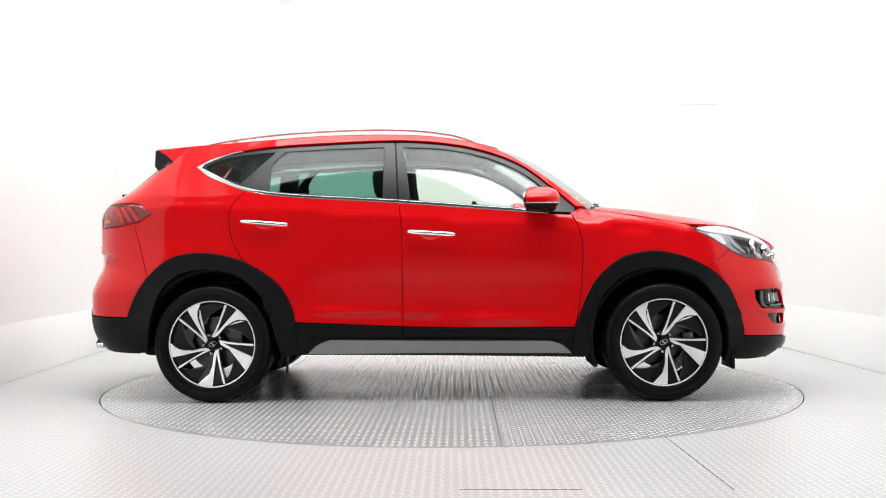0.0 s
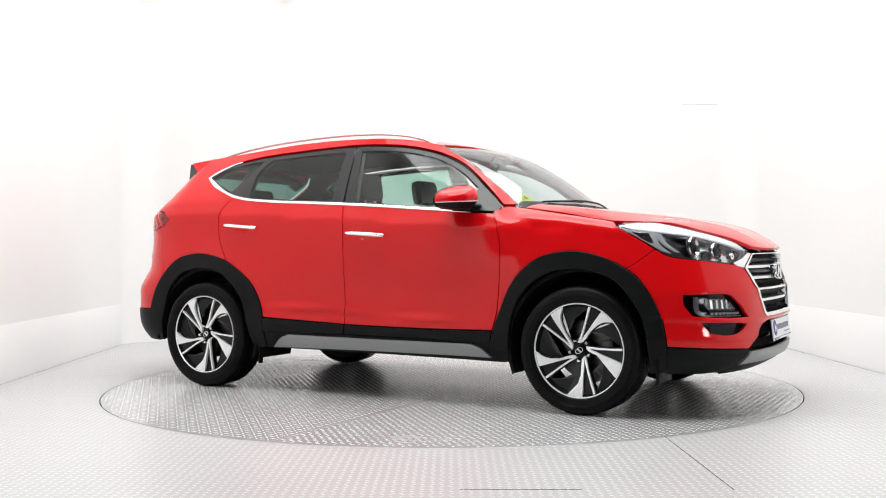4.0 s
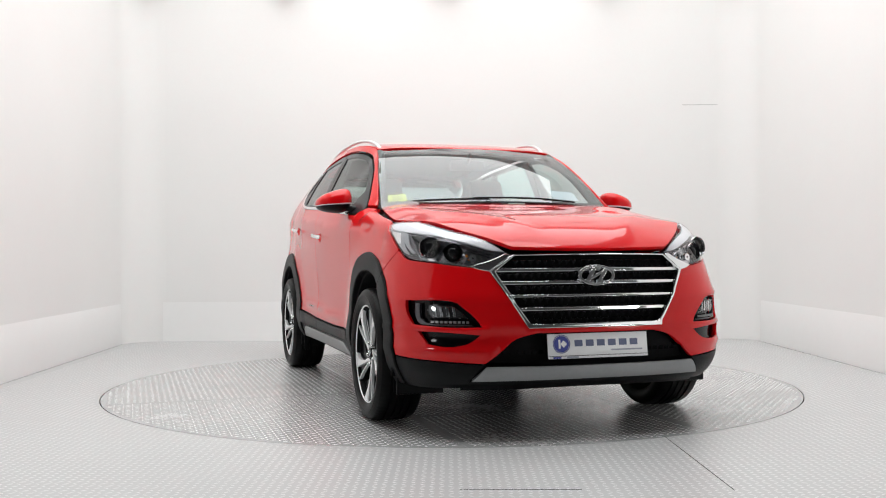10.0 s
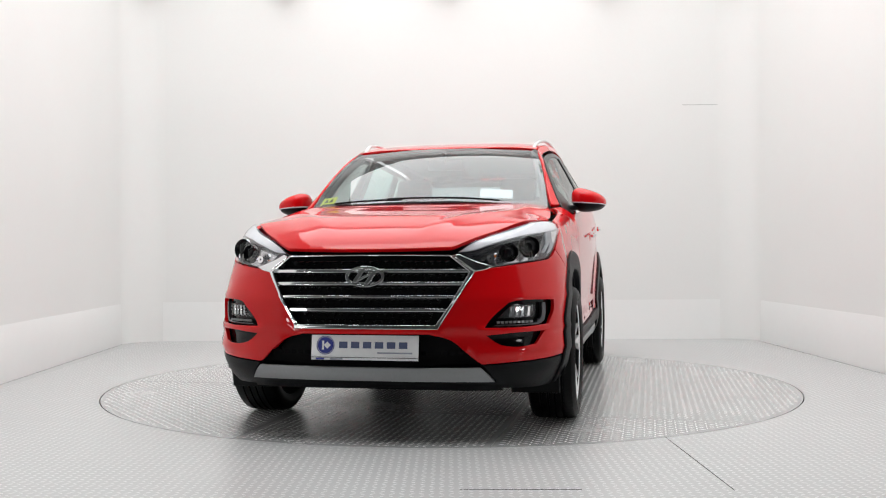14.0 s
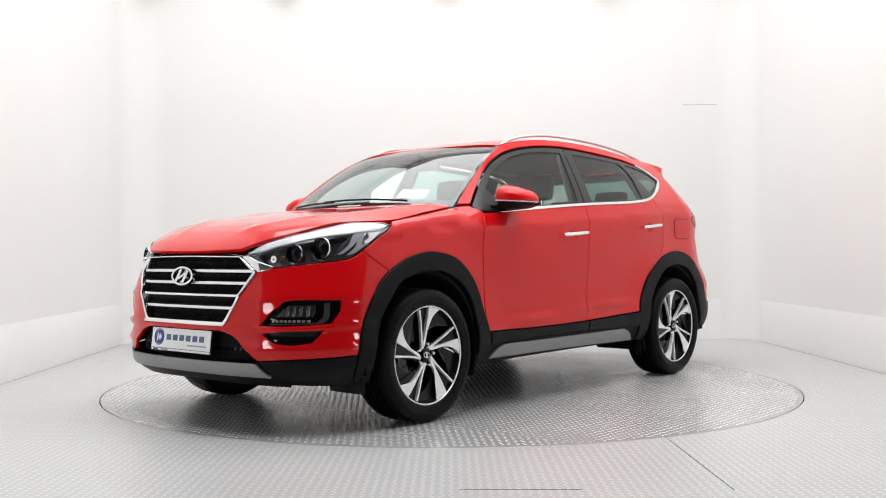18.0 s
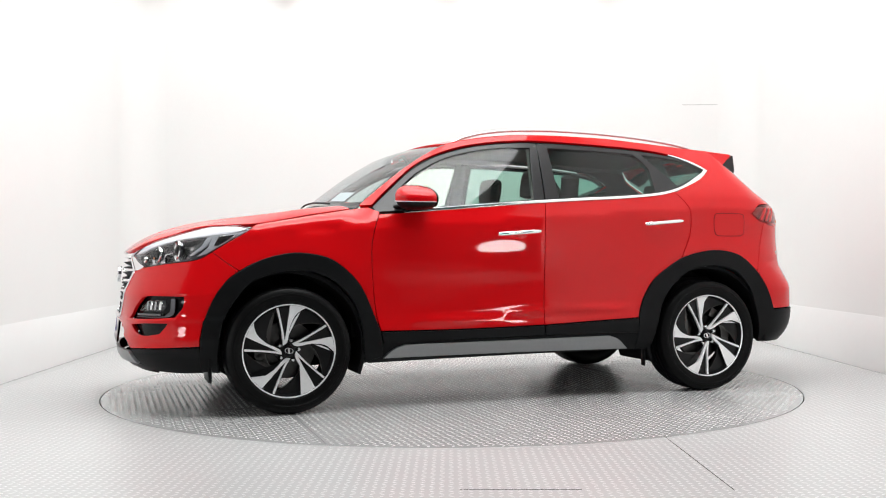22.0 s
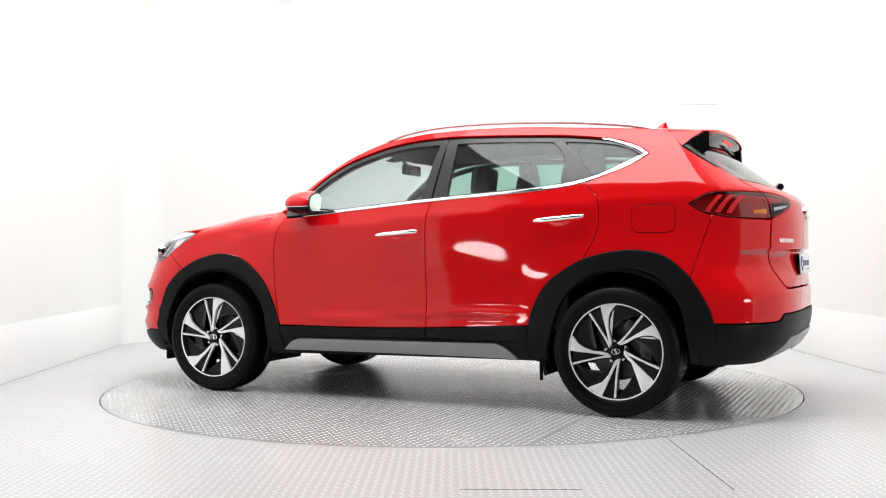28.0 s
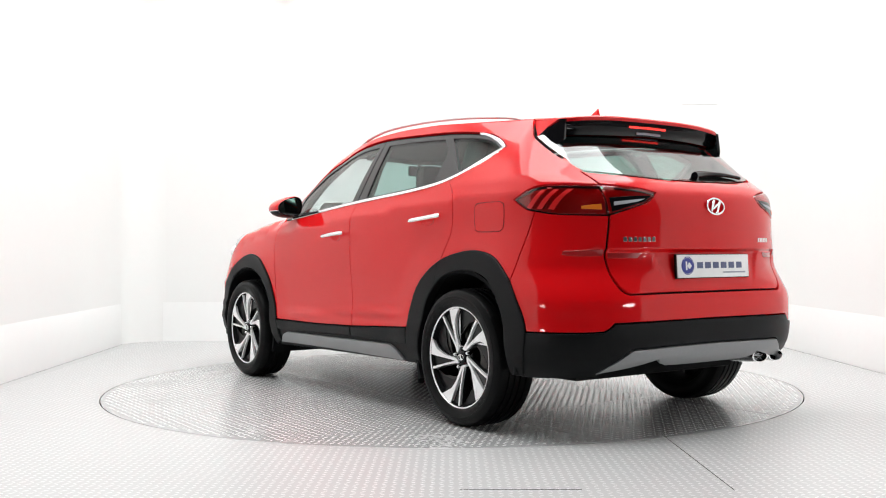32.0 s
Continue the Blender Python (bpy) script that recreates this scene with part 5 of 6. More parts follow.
# ---- number plate holders with a dealer's panel; all print as plain bars ----
def plate(name, x, z, w, h, way, tilt, band):
    p = new(name)
    p.parent = car
    p.matrix_basis = Matrix.Translation((x, 0, z)) @ Matrix.Rotation(0 if way > 0 else math.pi, 4, "Z") @ Matrix.Rotation(radians(tilt), 4, "Y")
    tagged(p, "white dealer plate with a round navy mark and navy lettering shown as bars")
    box("plate_holder", -0.012, 0.0, -w / 2, w / 2, -h / 2, h / 2, GLOSS, p, bev=0.004)
    box("plate_panel", 0.0, 0.006, -w / 2 + 0.006, w / 2 - 0.006, -h / 2 + 0.004, h / 2 - 0.004, WHITEPLATE, p, bev=0.002)
    zc = 0.010 if band else 0.002
    yl = -w / 2 + 0.075
    lathe("round_mark", [(0.0005, 0.0085), (0.037, 0.0085), (0.038, 0.006)], NAVY, p, "navy disc", seg=32, axis="x", m=Matrix.Translation((0, yl, zc)))
    lathe("mark_ring", [(0.0405, 0.0085), (0.043, 0.0085), (0.043, 0.006), (0.0405, 0.006)], NAVY, p, "thin navy ring", seg=36, axis="x", m=Matrix.Translation((0, yl, zc)), closed=True)
    box("mark_stroke", 0.0085, 0.0095, yl - 0.016, yl - 0.006, zc - 0.021, zc + 0.021, WHITEPLATE, p, "white mark", bev=0)
    box("mark_stroke", 0.0085, 0.0095, -0.012, 0.012, -0.012, 0.012, WHITEPLATE, p, "white mark", bev=0, m=Matrix.Translation((0, yl + 0.010, zc)) @ Matrix.Rotation(radians(45), 4, "X"))
    y = -w / 2 + 0.142
    for k in range(6):
        box("print_bar", 0.006, 0.0078, y, y + 0.040, zc - 0.013, zc + 0.017, SLATE, p, bev=0)
        y += 0.0575
    box("small_print_bar", 0.006, 0.0078, w / 2 - 0.20, w / 2 - 0.035, zc - 0.037, zc - 0.030, GREYPRINT, p, bev=0)
    if band:
        box("edge_line", 0.006, 0.0078, -w / 2 + 0.008, w / 2 - 0.008, -h / 2 + 0.015, -h / 2 + 0.017, DARK, p, bev=0)
        box("small_print_bar", 0.006, 0.0078, -w / 2 + 0.03, -w / 2 + 0.07, -h / 2 + 0.005, -h / 2 + 0.013, NAVY, p, bev=0)
        box("small_print_bar", 0.006, 0.0078, -w / 2 + 0.10, -w / 2 + 0.16, -h / 2 + 0.005, -h / 2 + 0.013, GREYPRINT, p, bev=0)
    return p


plate("front_plate", 2.221, 0.440, 0.528, 0.124, 1, -7, True)
plate("rear_plate", -2.202, 0.808, 0.530, 0.118, -1, -3, False)

# ---- tail lamps ----
TAIL_OUT = joined([sx(-1.714, 1.130), sx(-1.80, 1.181), sx(-1.90, 1.193), ry(0.604, 1.190)], [ry(0.604, 1.190), ry(0.600, 1.12), ry(0.596, 1.050)], [ry(0.596, 1.050), sx(-1.93, 1.058), sx(-1.83, 1.076), sx(-1.78, 1.090), sx(-1.714, 1.130)])
TAIL_IN = joined([ry(0.598, 1.190), ry(0.45, 1.178), ry(0.365, 1.157)], [ry(0.365, 1.157), ry(0.375, 1.128), ry(0.41, 1.112), ry(0.47, 1.092), ry(0.585, 1.052)], [ry(0.588, 1.052), ry(0.594, 1.12), ry(0.598, 1.190)])
def strip(a, b, w):
    a, b = np.array(a), np.array(b)
    d = np.array((-(b - a)[1], (b - a)[0]))
    d = d / np.linalg.norm(d) * w / 2
    return [a - d, b - d, b + d, a + d]


for mir in (False, True):
    tl = sheet("tail_lamp", TAIL_OUT, body, REDPLASTIC, car, "dark red wrap-around tail lamp", off=-0.022, thick=0.03, mirror=mir)
    sheet("lens", TAIL_OUT, body, REDLENS, tl, "red tail lamp lens", off=0.002, thick=0.006, mirror=mir)
    RSTRIP = material("bright_red_light_guide", (0.62, 0.015, 0.015), rough=0.25) if not mir else RSTRIP
    for i in range(3):
        xx = -1.79 - 0.052 * i
        sheet("light_guide", joined([sx(xx, 1.088 - 0.004 * i), sx(xx - 0.03, 1.13), sx(xx - 0.065, 1.172)], [sx(xx - 0.065, 1.172), sx(xx - 0.085, 1.172)], [sx(xx - 0.085, 1.172), sx(xx - 0.055, 1.13), sx(xx - 0.024, 1.084 - 0.004 * i)], [sx(xx - 0.024, 1.084 - 0.004 * i), sx(xx, 1.088 - 0.004 * i)]), body, RSTRIP, tl, "bright red light guide", off=0.0035, thick=0.012, mirror=mir, gap=0, bevel=0.001)
    sheet("indicator", joined([ry(0.695, 1.094), ry(0.65, 1.101), ry(0.618, 1.104)], [ry(0.618, 1.104), ry(0.618, 1.072)], [ry(0.618, 1.072), ry(0.695, 1.077)], [ry(0.695, 1.077), ry(0.695, 1.094)]), body, AMBER, tl, "amber indicator block", off=0.0035, thick=0.01, mirror=mir)
    ti = sheet("inner_tail_lamp", TAIL_IN, body, REDPLASTIC, car, "dark red tail lamp on the tailgate", off=-0.022, thick=0.03, mirror=mir)
    sheet("lens", TAIL_IN, body, REDLENS, ti, "red tail lamp lens", off=0.002, thick=0.006, mirror=mir)
    sheet("lamp_panel", joined([ry(0.588, 1.132), ry(0.48, 1.140), ry(0.385, 1.142)], [ry(0.385, 1.142), ry(0.42, 1.114), ry(0.48, 1.094), ry(0.582, 1.060)], [ry(0.582, 1.060), ry(0.588, 1.132)]), body, GLOSS, ti, "gloss black lamp panel", off=0.0032, thick=0.004, mirror=mir, cell=0.02)
    sheet("reversing_lamp", joined([ry(0.572, 1.112), ry(0.48, 1.122), ry(0.415, 1.128)], [ry(0.415, 1.128), ry(0.46, 1.110), ry(0.572, 1.090)], [ry(0.572, 1.090), ry(0.572, 1.112)]), body, LAMPGREY, ti, "clear reversing lamp", off=0.006, thick=0.01, mirror=mir)
    sheet("bumper_reflector", joined([ry(0.618, 0.892), ry(0.76, 0.886)], [ry(0.76, 0.886), ry(0.765, 0.866), ry(0.73, 0.857)], [ry(0.73, 0.857), ry(0.618, 0.857)], [ry(0.618, 0.857), ry(0.618, 0.892)]), body, REDPLASTIC, car, "red bumper reflector", off=0.002, thick=0.01, mirror=mir)
emblem(car, lambda y, z: ry(y, 1.096 + z), 0.066, 0.042, 0.012, -1)


def badge(y0, widths, z, h, step, label):
    b = None
    y = y0
    for w in widths:
        q = [ry(y, z), ry(y, z + h), ry(y - w, z + h), ry(y - w, z)]
        b2 = sheet("badge_bar", q, body, CHROME, b or car, label if b is None else "", off=0.004, thick=0.006, gap=0.0, bevel=0.001, cell=0.02)
        b = b or b2
        y -= step


badge(0.535, [0.016] * 7, 0.925, 0.022, 0.023, "chrome badge lettering shown as bars")
badge(-0.36, [0.013] * 6, 0.925, 0.022, 0.0205, "chrome badge lettering shown as bars")
# ---- spoiler, aerial, rails ----
SP = joined([(-1.564, 0), (-1.56, 0.3), (-1.548, 0.575)], [(-1.548, 0.575), (-1.64, 0.588), (-1.725, 0.586)], [(-1.725, 0.586), (-1.775, 0.55), (-1.80, 0.42), (-1.815, 0.2), (-1.82, 0), (-1.815, -0.2), (-1.80, -0.42), (-1.775, -0.55), (-1.725, -0.586)], [(-1.725, -0.586), (-1.64, -0.588), (-1.548, -0.575)], [(-1.548, -0.575), (-1.56, -0.3), (-1.564, 0)], step=0.03)
spoiler = sheet("spoiler", SP, roof, RED, car, "red roof spoiler with brake light", thick=0.022, bevel=0.006)
for s in (1, -1):
    P = [(-1.548, 0.574, 1.545), (-1.60, 0.608, 1.492), (-1.637, 0.632, 1.458), (-1.69, 0.612, 1.498), (-1.745, 0.584, 1.528), (-1.725, 0.584, 1.540), (-1.63, 0.580, 1.549)]
    bm = bmesh.new()
    a = [bm.verts.new((x, s * y, z)) for x, y, z in P]
    b = [bm.verts.new((x, s * (y - 0.05), z)) for x, y, z in P]
    bm.faces.new(a), bm.faces.new(b)
    for i in range(len(P)):
        bm.faces.new((a[i], a[(i + 1) % len(P)], b[(i + 1) % len(P)], b[i]))
    part("spoiler_cheek", bm, RED, spoiler, "red side of the spoiler")
    P = [(-1.640, 0.631, 1.459), (-1.735, 0.619, 1.402), (-1.775, 0.580, 1.435), (-1.772, 0.568, 1.535), (-1.745, 0.585, 1.536), (-1.69, 0.611, 1.502)]
    bm = bmesh.new()
    a = [bm.verts.new((x, s * y, z)) for x, y, z in P]
    b = [bm.verts.new((x + 0.006, s * (y - 0.016), z)) for x, y, z in P]
    bm.faces.new(a), bm.faces.new(b)
    for i in range(len(P)):
        bm.faces.new((a[i], a[(i + 1) % len(P)], b[(i + 1) % len(P)], b[i]))
    part("spoiler_fin", bm, GLOSS, spoiler, "gloss black fin beside the rear window")
lip_x = spline([(0, -1.812), (0.2, -1.808), (0.42, -1.793), (0.55, -1.768), (0.60, -1.735)])


def under_spoiler(y, f):
    """The black panel between the spoiler's lip (f = 0) and the rear window (f = 1)."""
    y, f = np.asarray(y, float), np.asarray(f, float)
    top = roof0(lip_x(np.abs(y)) + 0.012, y) - [0, 0, 0.020]
    low = np.array([body(*[np.array([q]) for q in ry(a * 0.985, 1.478 - 0.04 * abs(a))], 0.006)[0] for a in y])
    p = top + (low - top) * f[:, None]
    p[:, 0] += 0.02 * np.sin(math.pi * f) * (1 - 0.3 * f)
    return p


gy, gf = np.meshgrid(np.linspace(-0.57, 0.57, 41), np.linspace(0, 1, 9))
V = under_spoiler(gy.ravel(), gf.ravel())
link("spoiler_underside", V, [(r * 41 + c, r * 41 + c + 1, r * 41 + c + 42, r * 41 + c + 41) for r in range(8) for c in range(40)], GLOSS, spoiler, "gloss black panel under the spoiler")
for i in range(11):
    q = under_spoiler(np.array([-0.125 + 0.025 * i]), np.array([0.35]))[0]
    box("led", q[0] - 0.008, q[0] - 0.0005, q[1] - 0.009, q[1] + 0.009, q[2] - 0.005, q[2] + 0.005, LEDRED, spoiler, "lit red diode of the high brake light", bev=0.001)
for i in range(9):
    q = under_spoiler(np.array([-0.09 + 0.02 * i]), np.array([0.80]))[0]
    box("print_bar", q[0] - 0.006, q[0] - 0.0005, q[1] - 0.008, q[1] + 0.008, q[2] - 0.006, q[2] + 0.006, GREYPRINT, spoiler, bev=0)
fin = bmesh.new()
sec_f = [(-1.20, 0.004, 0.0), (-1.28, 0.016, 0.012), (-1.35, 0.017, 0.034), (-1.395, 0.014, 0.062), (-1.412, 0.010, 0.072), (-1.425, 0.013, 0.03), (-1.43, 0.018, 0.0)]
rows_ = []
for x, hw, h in sec_f:
    z = float(roof_z(x)) - 0.004
    rows_.append([fin.verts.new((x, -hw * 1.6, z)), fin.verts.new((x, -hw * 0.5, z + h * 0.8)), fin.verts.new((x, 0, z + h + 0.004)), fin.verts.new((x, hw * 0.5, z + h * 0.8)), fin.verts.new((x, hw * 1.6, z))])
for a, b in zip(rows_, rows_[1:]):
    for i in range(4):
        fin.faces.new((a[i], a[i + 1], b[i + 1], b[i]))
part("aerial_fin", fin, RED, car, "red shark-fin aerial", 60)
for s in (1, -1):
    path = [(x, s * (float(edge_y(x)) - 0.035), float(edge_z(x)) + dz) for x, dz in ((0.27, -0.004), (0.20, 0.015), (0.10, 0.027), (-0.15, 0.034), (-0.5, 0.035), (-0.9, 0.035), (-1.2, 0.029), (-1.38, 0.016), (-1.48, -0.002))]
    tube("roof_rail", curve(path, 0.06), 0.0125, RAILSILVER, car, "satin silver roof rail", sides=10, flat=0.75)

# ---- mirrors, handles, small outside parts ----
def ellipsoid_piece(name, c, r, zlo, zhi, mat, parent, label, s, power=2.6):
    """A slice of a blunt ellipsoid, flat towards the rear."""
    bm = bmesh.new()
    nu, nv = 28, 12
    rows = []
    for j in range(nv + 1):
        h = zlo + (zhi - zlo) * j / nv
        k = max(0.0, 1 - abs(h) ** power) ** (1 / power)
        row = []
        for i in range(nu):
            a = 2 * math.pi * i / nu
            ca, sa = math.cos(a), math.sin(a)
            x = math.copysign(abs(ca) ** (2 / power), ca) * k
            y = math.copysign(abs(sa) ** (2 / power), sa) * k
            x = max(x, -0.62)
            t = (y + 1) / 2
            row.append(bm.verts.new((c[0] + r[0] * x - 0.03 * t * t, s * (c[1] + r[1] * y), c[2] + r[2] * (h * (1.08 - 0.5 * t) + 0.12 - 0.30 * t))))
        rows.append(row)
    for a, b in zip(rows, rows[1:]):
        for i in range(nu):
            bm.faces.new((a[i], a[(i + 1) % nu], b[(i + 1) % nu], b[i]))
    bm.faces.new(rows[0]), bm.faces.new(rows[-1])
    bmesh.ops.remove_doubles(bm, verts=bm.verts[:], dist=1e-4)
    return part(name, bm, mat, parent, label, 55)


def mirror_pane(name, c, r, k, x0, x1, mat, parent, label, s):
    """A flat pane with the tapered outline of the mirror shell, k of its size."""
    bm = bmesh.new()
    loops = []
    for x in (x0, x1):
        ring = []
        for i in range(32):
            a = 2 * math.pi * i / 32
            ca, sa = math.cos(a), math.sin(a)
            y, h = (k * 0.92 * math.copysign(abs(q) ** (2 / 2.6), q) for q in (ca, sa))
            t = (y + 1) / 2
            ring.append(bm.verts.new((c[0] + r[0] * x - 0.03 * t * t, s * (c[1] + r[1] * y), c[2] + r[2] * (h * (1.08 - 0.5 * t) + 0.12 - 0.30 * t))))
        loops.append(ring)
    for i in range(32):
        bm.faces.new((loops[0][i], loops[0][(i + 1) % 32], loops[1][(i + 1) % 32], loops[1][i]))
    bm.faces.new(loops[0]), bm.faces.new(loops[1])
    return part(name, bm, mat, parent, label, 30)


for s in (1, -1):
    c, r = (0.615, 0.940, 1.196), (0.118, 0.104, 0.082)
    mr = ellipsoid_piece("door_mirror", c, r, -0.22, 1.0, RED, car, "red door mirror cap with black foot", s)
    ellipsoid_piece("mirror_foot", c, (0.113, 0.098, 0.080), -0.98, -0.30, CLAD, mr, "black lower mirror shell", s)
    ellipsoid_piece("indicator_strip", (c[0] + 0.003, c[1], c[2]), (0.1185, 0.1045, 0.082), -0.31, -0.22, LEDWHITE, mr, "clear indicator strip round the mirror", s)
    mirror_pane("mirror_rim", c, r, 0.97, -0.665, -0.60, GLOSS, mr, "black rim of the mirror glass", s)
    mirror_pane("mirror_glass", c, r, 0.86, -0.70, -0.655, MIRRORGLASS, mr, "mirror glass", s)
    tube("mirror_arm", [(0.70, s * 0.80, 1.145), (0.68, s * 0.84, 1.148), (0.655, s * 0.89, 1.152)], [0.030, 0.028, 0.026], CLAD, mr, "black mirror arm", sides=12, flat=0.6)


def handle(x0, z0, x1, z1, s):
    n = 12
    path, rad = [], []
    for i in range(n + 1):
        t = i / n
        x, z = x0 + (x1 - x0) * t, z0 + (z1 - z0) * t
        b = body(np.array([x]), np.array([z]), 0.0)[0]
        out = 0.017 + 0.017 * min(1.0, math.sin(math.pi * min(max(t, 0.02), 0.98)) * 2.4) ** 0.7
        path.append((x, s * (b[1] + out), z))
        rad.append(0.0125 * (0.75 + 0.25 * min(1, math.sin(math.pi * t) * 4)))
    h = tube("door_handle", path, rad, CHROME, car, "chrome door handle", sides=12, flat=1.0, up=(0, 1, 0))
    return h


for s in (1, -1):
    handle(0.105, 0.990, -0.165, 1.008, s)
    handle(-0.885, 1.054, -1.160, 1.076, s)
# fuel flap: a fine groove round a rounded square
FLAP = joined([(-1.44, 1.128), (-1.53, 1.130), (-1.62, 1.128)], [(-1.62, 1.128), (-1.645, 1.118), (-1.650, 1.09)], [(-1.650, 1.09), (-1.648, 1.03), (-1.640, 0.995)], [(-1.640, 0.995), (-1.62, 0.982), (-1.53, 0.98), (-1.45, 0.982)], [(-1.45, 0.982), (-1.425, 0.992), (-1.415, 1.03)], [(-1.415, 1.03), (-1.415, 1.09), (-1.422, 1.118), (-1.44, 1.128)])
FLAP = [sx(*p) for p in FLAP]
sheet("fuel_flap_groove", FLAP, body, GLOSS, car, "dark groove round the fuel flap", off=0.0016, thick=0.002, gap=0, bevel=0.0004, cell=0.012)
sheet("fuel_flap", FLAP, body, RED, car, "red fuel flap", off=0.0024, thick=0.003, gap=0.003, bevel=0.0008, cell=0.012)
# exhaust, flaps, tow eye, wipers
for k, y in enumerate((-0.455, -0.585)):
    m = Matrix.Translation((-2.105, y, 0.330)) @ Matrix.Rotation(radians(4), 4, "Y") @ Matrix.Diagonal((1, 1.5, 0.72, 1))
    lathe("exhaust_tip", [(0.036, 0.14), (0.040, 0.0), (0.042, -0.02), (0.036, -0.02), (0.033, 0.10)], CHROME, car, "polished oval exhaust tip", seg=28, axis="x", m=m)
box("silencer", -2.02, -1.80, -0.50, 0.10, 0.34, 0.42, STEEL, car, "dull steel silencer", bev=0.04)
for s in (1, -1):
    for x0, x1, y0, y1, z0, z1 in ((-1.78, -1.762, 0.82, 0.90, 0.30, 0.44), (1.745, 1.765, 0.62, 0.86, 0.185, 0.27), (-0.905, -0.893, 0.83, 0.87, 0.17, 0.30)):
        box("splash_guard", x0, x1, *sorted((s * y0, s * y1)), z0, z1, CLAD, car, "black plastic splash guard", bev=0.006)
pts = [screen(np.array([w]), np.array([q]), 0.012)[0] for w, q in ((0.62, 0.02), (0.30, 0.03), (0.0, 0.033), (-0.28, 0.03))]
tube("wiper_blade", curve(pts, 0.05), 0.006, CLAD, car, "black wiper blade", sides=6)
tube("wiper_arm", [(1.02, 0.60, 1.150), (1.06, 0.35, 1.165), (1.05, 0.12, 1.172)], 0.009, CLAD, car, "black wiper arm", sides=6)
pts = [screen(np.array([w]), np.array([q]), 0.012)[0] for w, q in ((-0.15, 0.012), (-0.45, 0.022), (-0.75, 0.03))]
tube("wiper_blade", curve(pts, 0.05), 0.006, CLAD, car, "black wiper blade", sides=6)
tube("wiper_arm", [(1.05, -0.10, 1.170), (1.055, -0.30, 1.164), (1.01, -0.52, 1.166)], 0.009, CLAD, car, "black wiper arm", sides=6)
pts = [body(*[np.array([q]) for q in ry(y, z)], 0.014)[0] for y, z in ((-0.02, 1.245), (-0.15, 1.262), (-0.30, 1.262), (-0.42, 1.252))]
tube("rear_wiper", curve(pts, 0.04), [0.02, 0.018, 0.016, 0.014, 0.013, 0.012, 0.011, 0.010, 0.010, 0.009, 0.008, 0.008, 0.008][:len(curve(pts, 0.04))] + [0.008] * max(0, len(curve(pts, 0.04)) - 13), GLOSS, car, "black rear wiper", sides=8)
sheet("cowl", joined([(1.10, 0.55), (1.11, 0), (1.10, -0.55)], [(1.10, -0.55), (0.93, -0.72)], [(0.93, -0.72), (0.98, -0.4), (1.0, 0), (0.98, 0.4), (0.93, 0.72)], [(0.93, 0.72), (1.10, 0.55)]), hood, CLAD, car, "black cowl under the windscreen", off=-0.03, thick=0.02)
# stickers on the windscreen
for w0, w1, s0, s1, mat, nm, lb in ((-0.93, -0.79, 0.075, 0.17, YELLOW, "windscreen_sticker", "yellow windscreen sticker with two dark marks"), (0.46, 0.72, 0.09, 0.21, PAPER, "windscreen_paper", "white paper slip behind the windscreen")):
    st = sheet(nm, [(w0, s0), (w1, s0), (w1, s1), (w0, s1)], screen, mat, car, lb, off=-0.009, thick=0.001, gap=0, bevel=0.0003, cell=0.05)
    if mat is YELLOW:
        for a in (-0.905, -0.855):
            sheet("print_bar", [(a, 0.10), (a + 0.038, 0.10), (a + 0.03, 0.145), (a + 0.012, 0.145)], screen, OLIVE, st, off=-0.0078, thick=0.001, gap=0, bevel=0.0002, cell=0.05)


# ---- wheels ----
def polar(r, deg):
    return (r * math.cos(radians(deg)), r * math.sin(radians(deg)))


def slab(name, pts, y0, y1, mat, parent, label="", bev=0.0, dish=None):
    """A flat piece in the wheel's plane (x, z), from y0 to y1; dish(r) moves it along the axle."""
    bm = bmesh.new()
    d = dish or (lambda r: 0.0)
    a = [bm.verts.new((x, y1 + d(math.hypot(x, z)), z)) for x, z in pts]
    b = [bm.verts.new((x, y0 + d(math.hypot(x, z)), z)) for x, z in pts]
    f1 = bm.faces.new(a)
    bm.faces.new(b[::-1])
    for i in range(len(pts)):
        bm.faces.new((a[i], a[(i + 1) % len(pts)], b[(i + 1) % len(pts)], b[i]))
    bmesh.ops.triangulate(bm, faces=[f for f in bm.faces if len(f.verts) > 4])
    return part(name, bm, mat, parent, label, 30)


def dish(r):
    return -0.018 * (1 - smoothstep(0.03, 0.24, r).item())


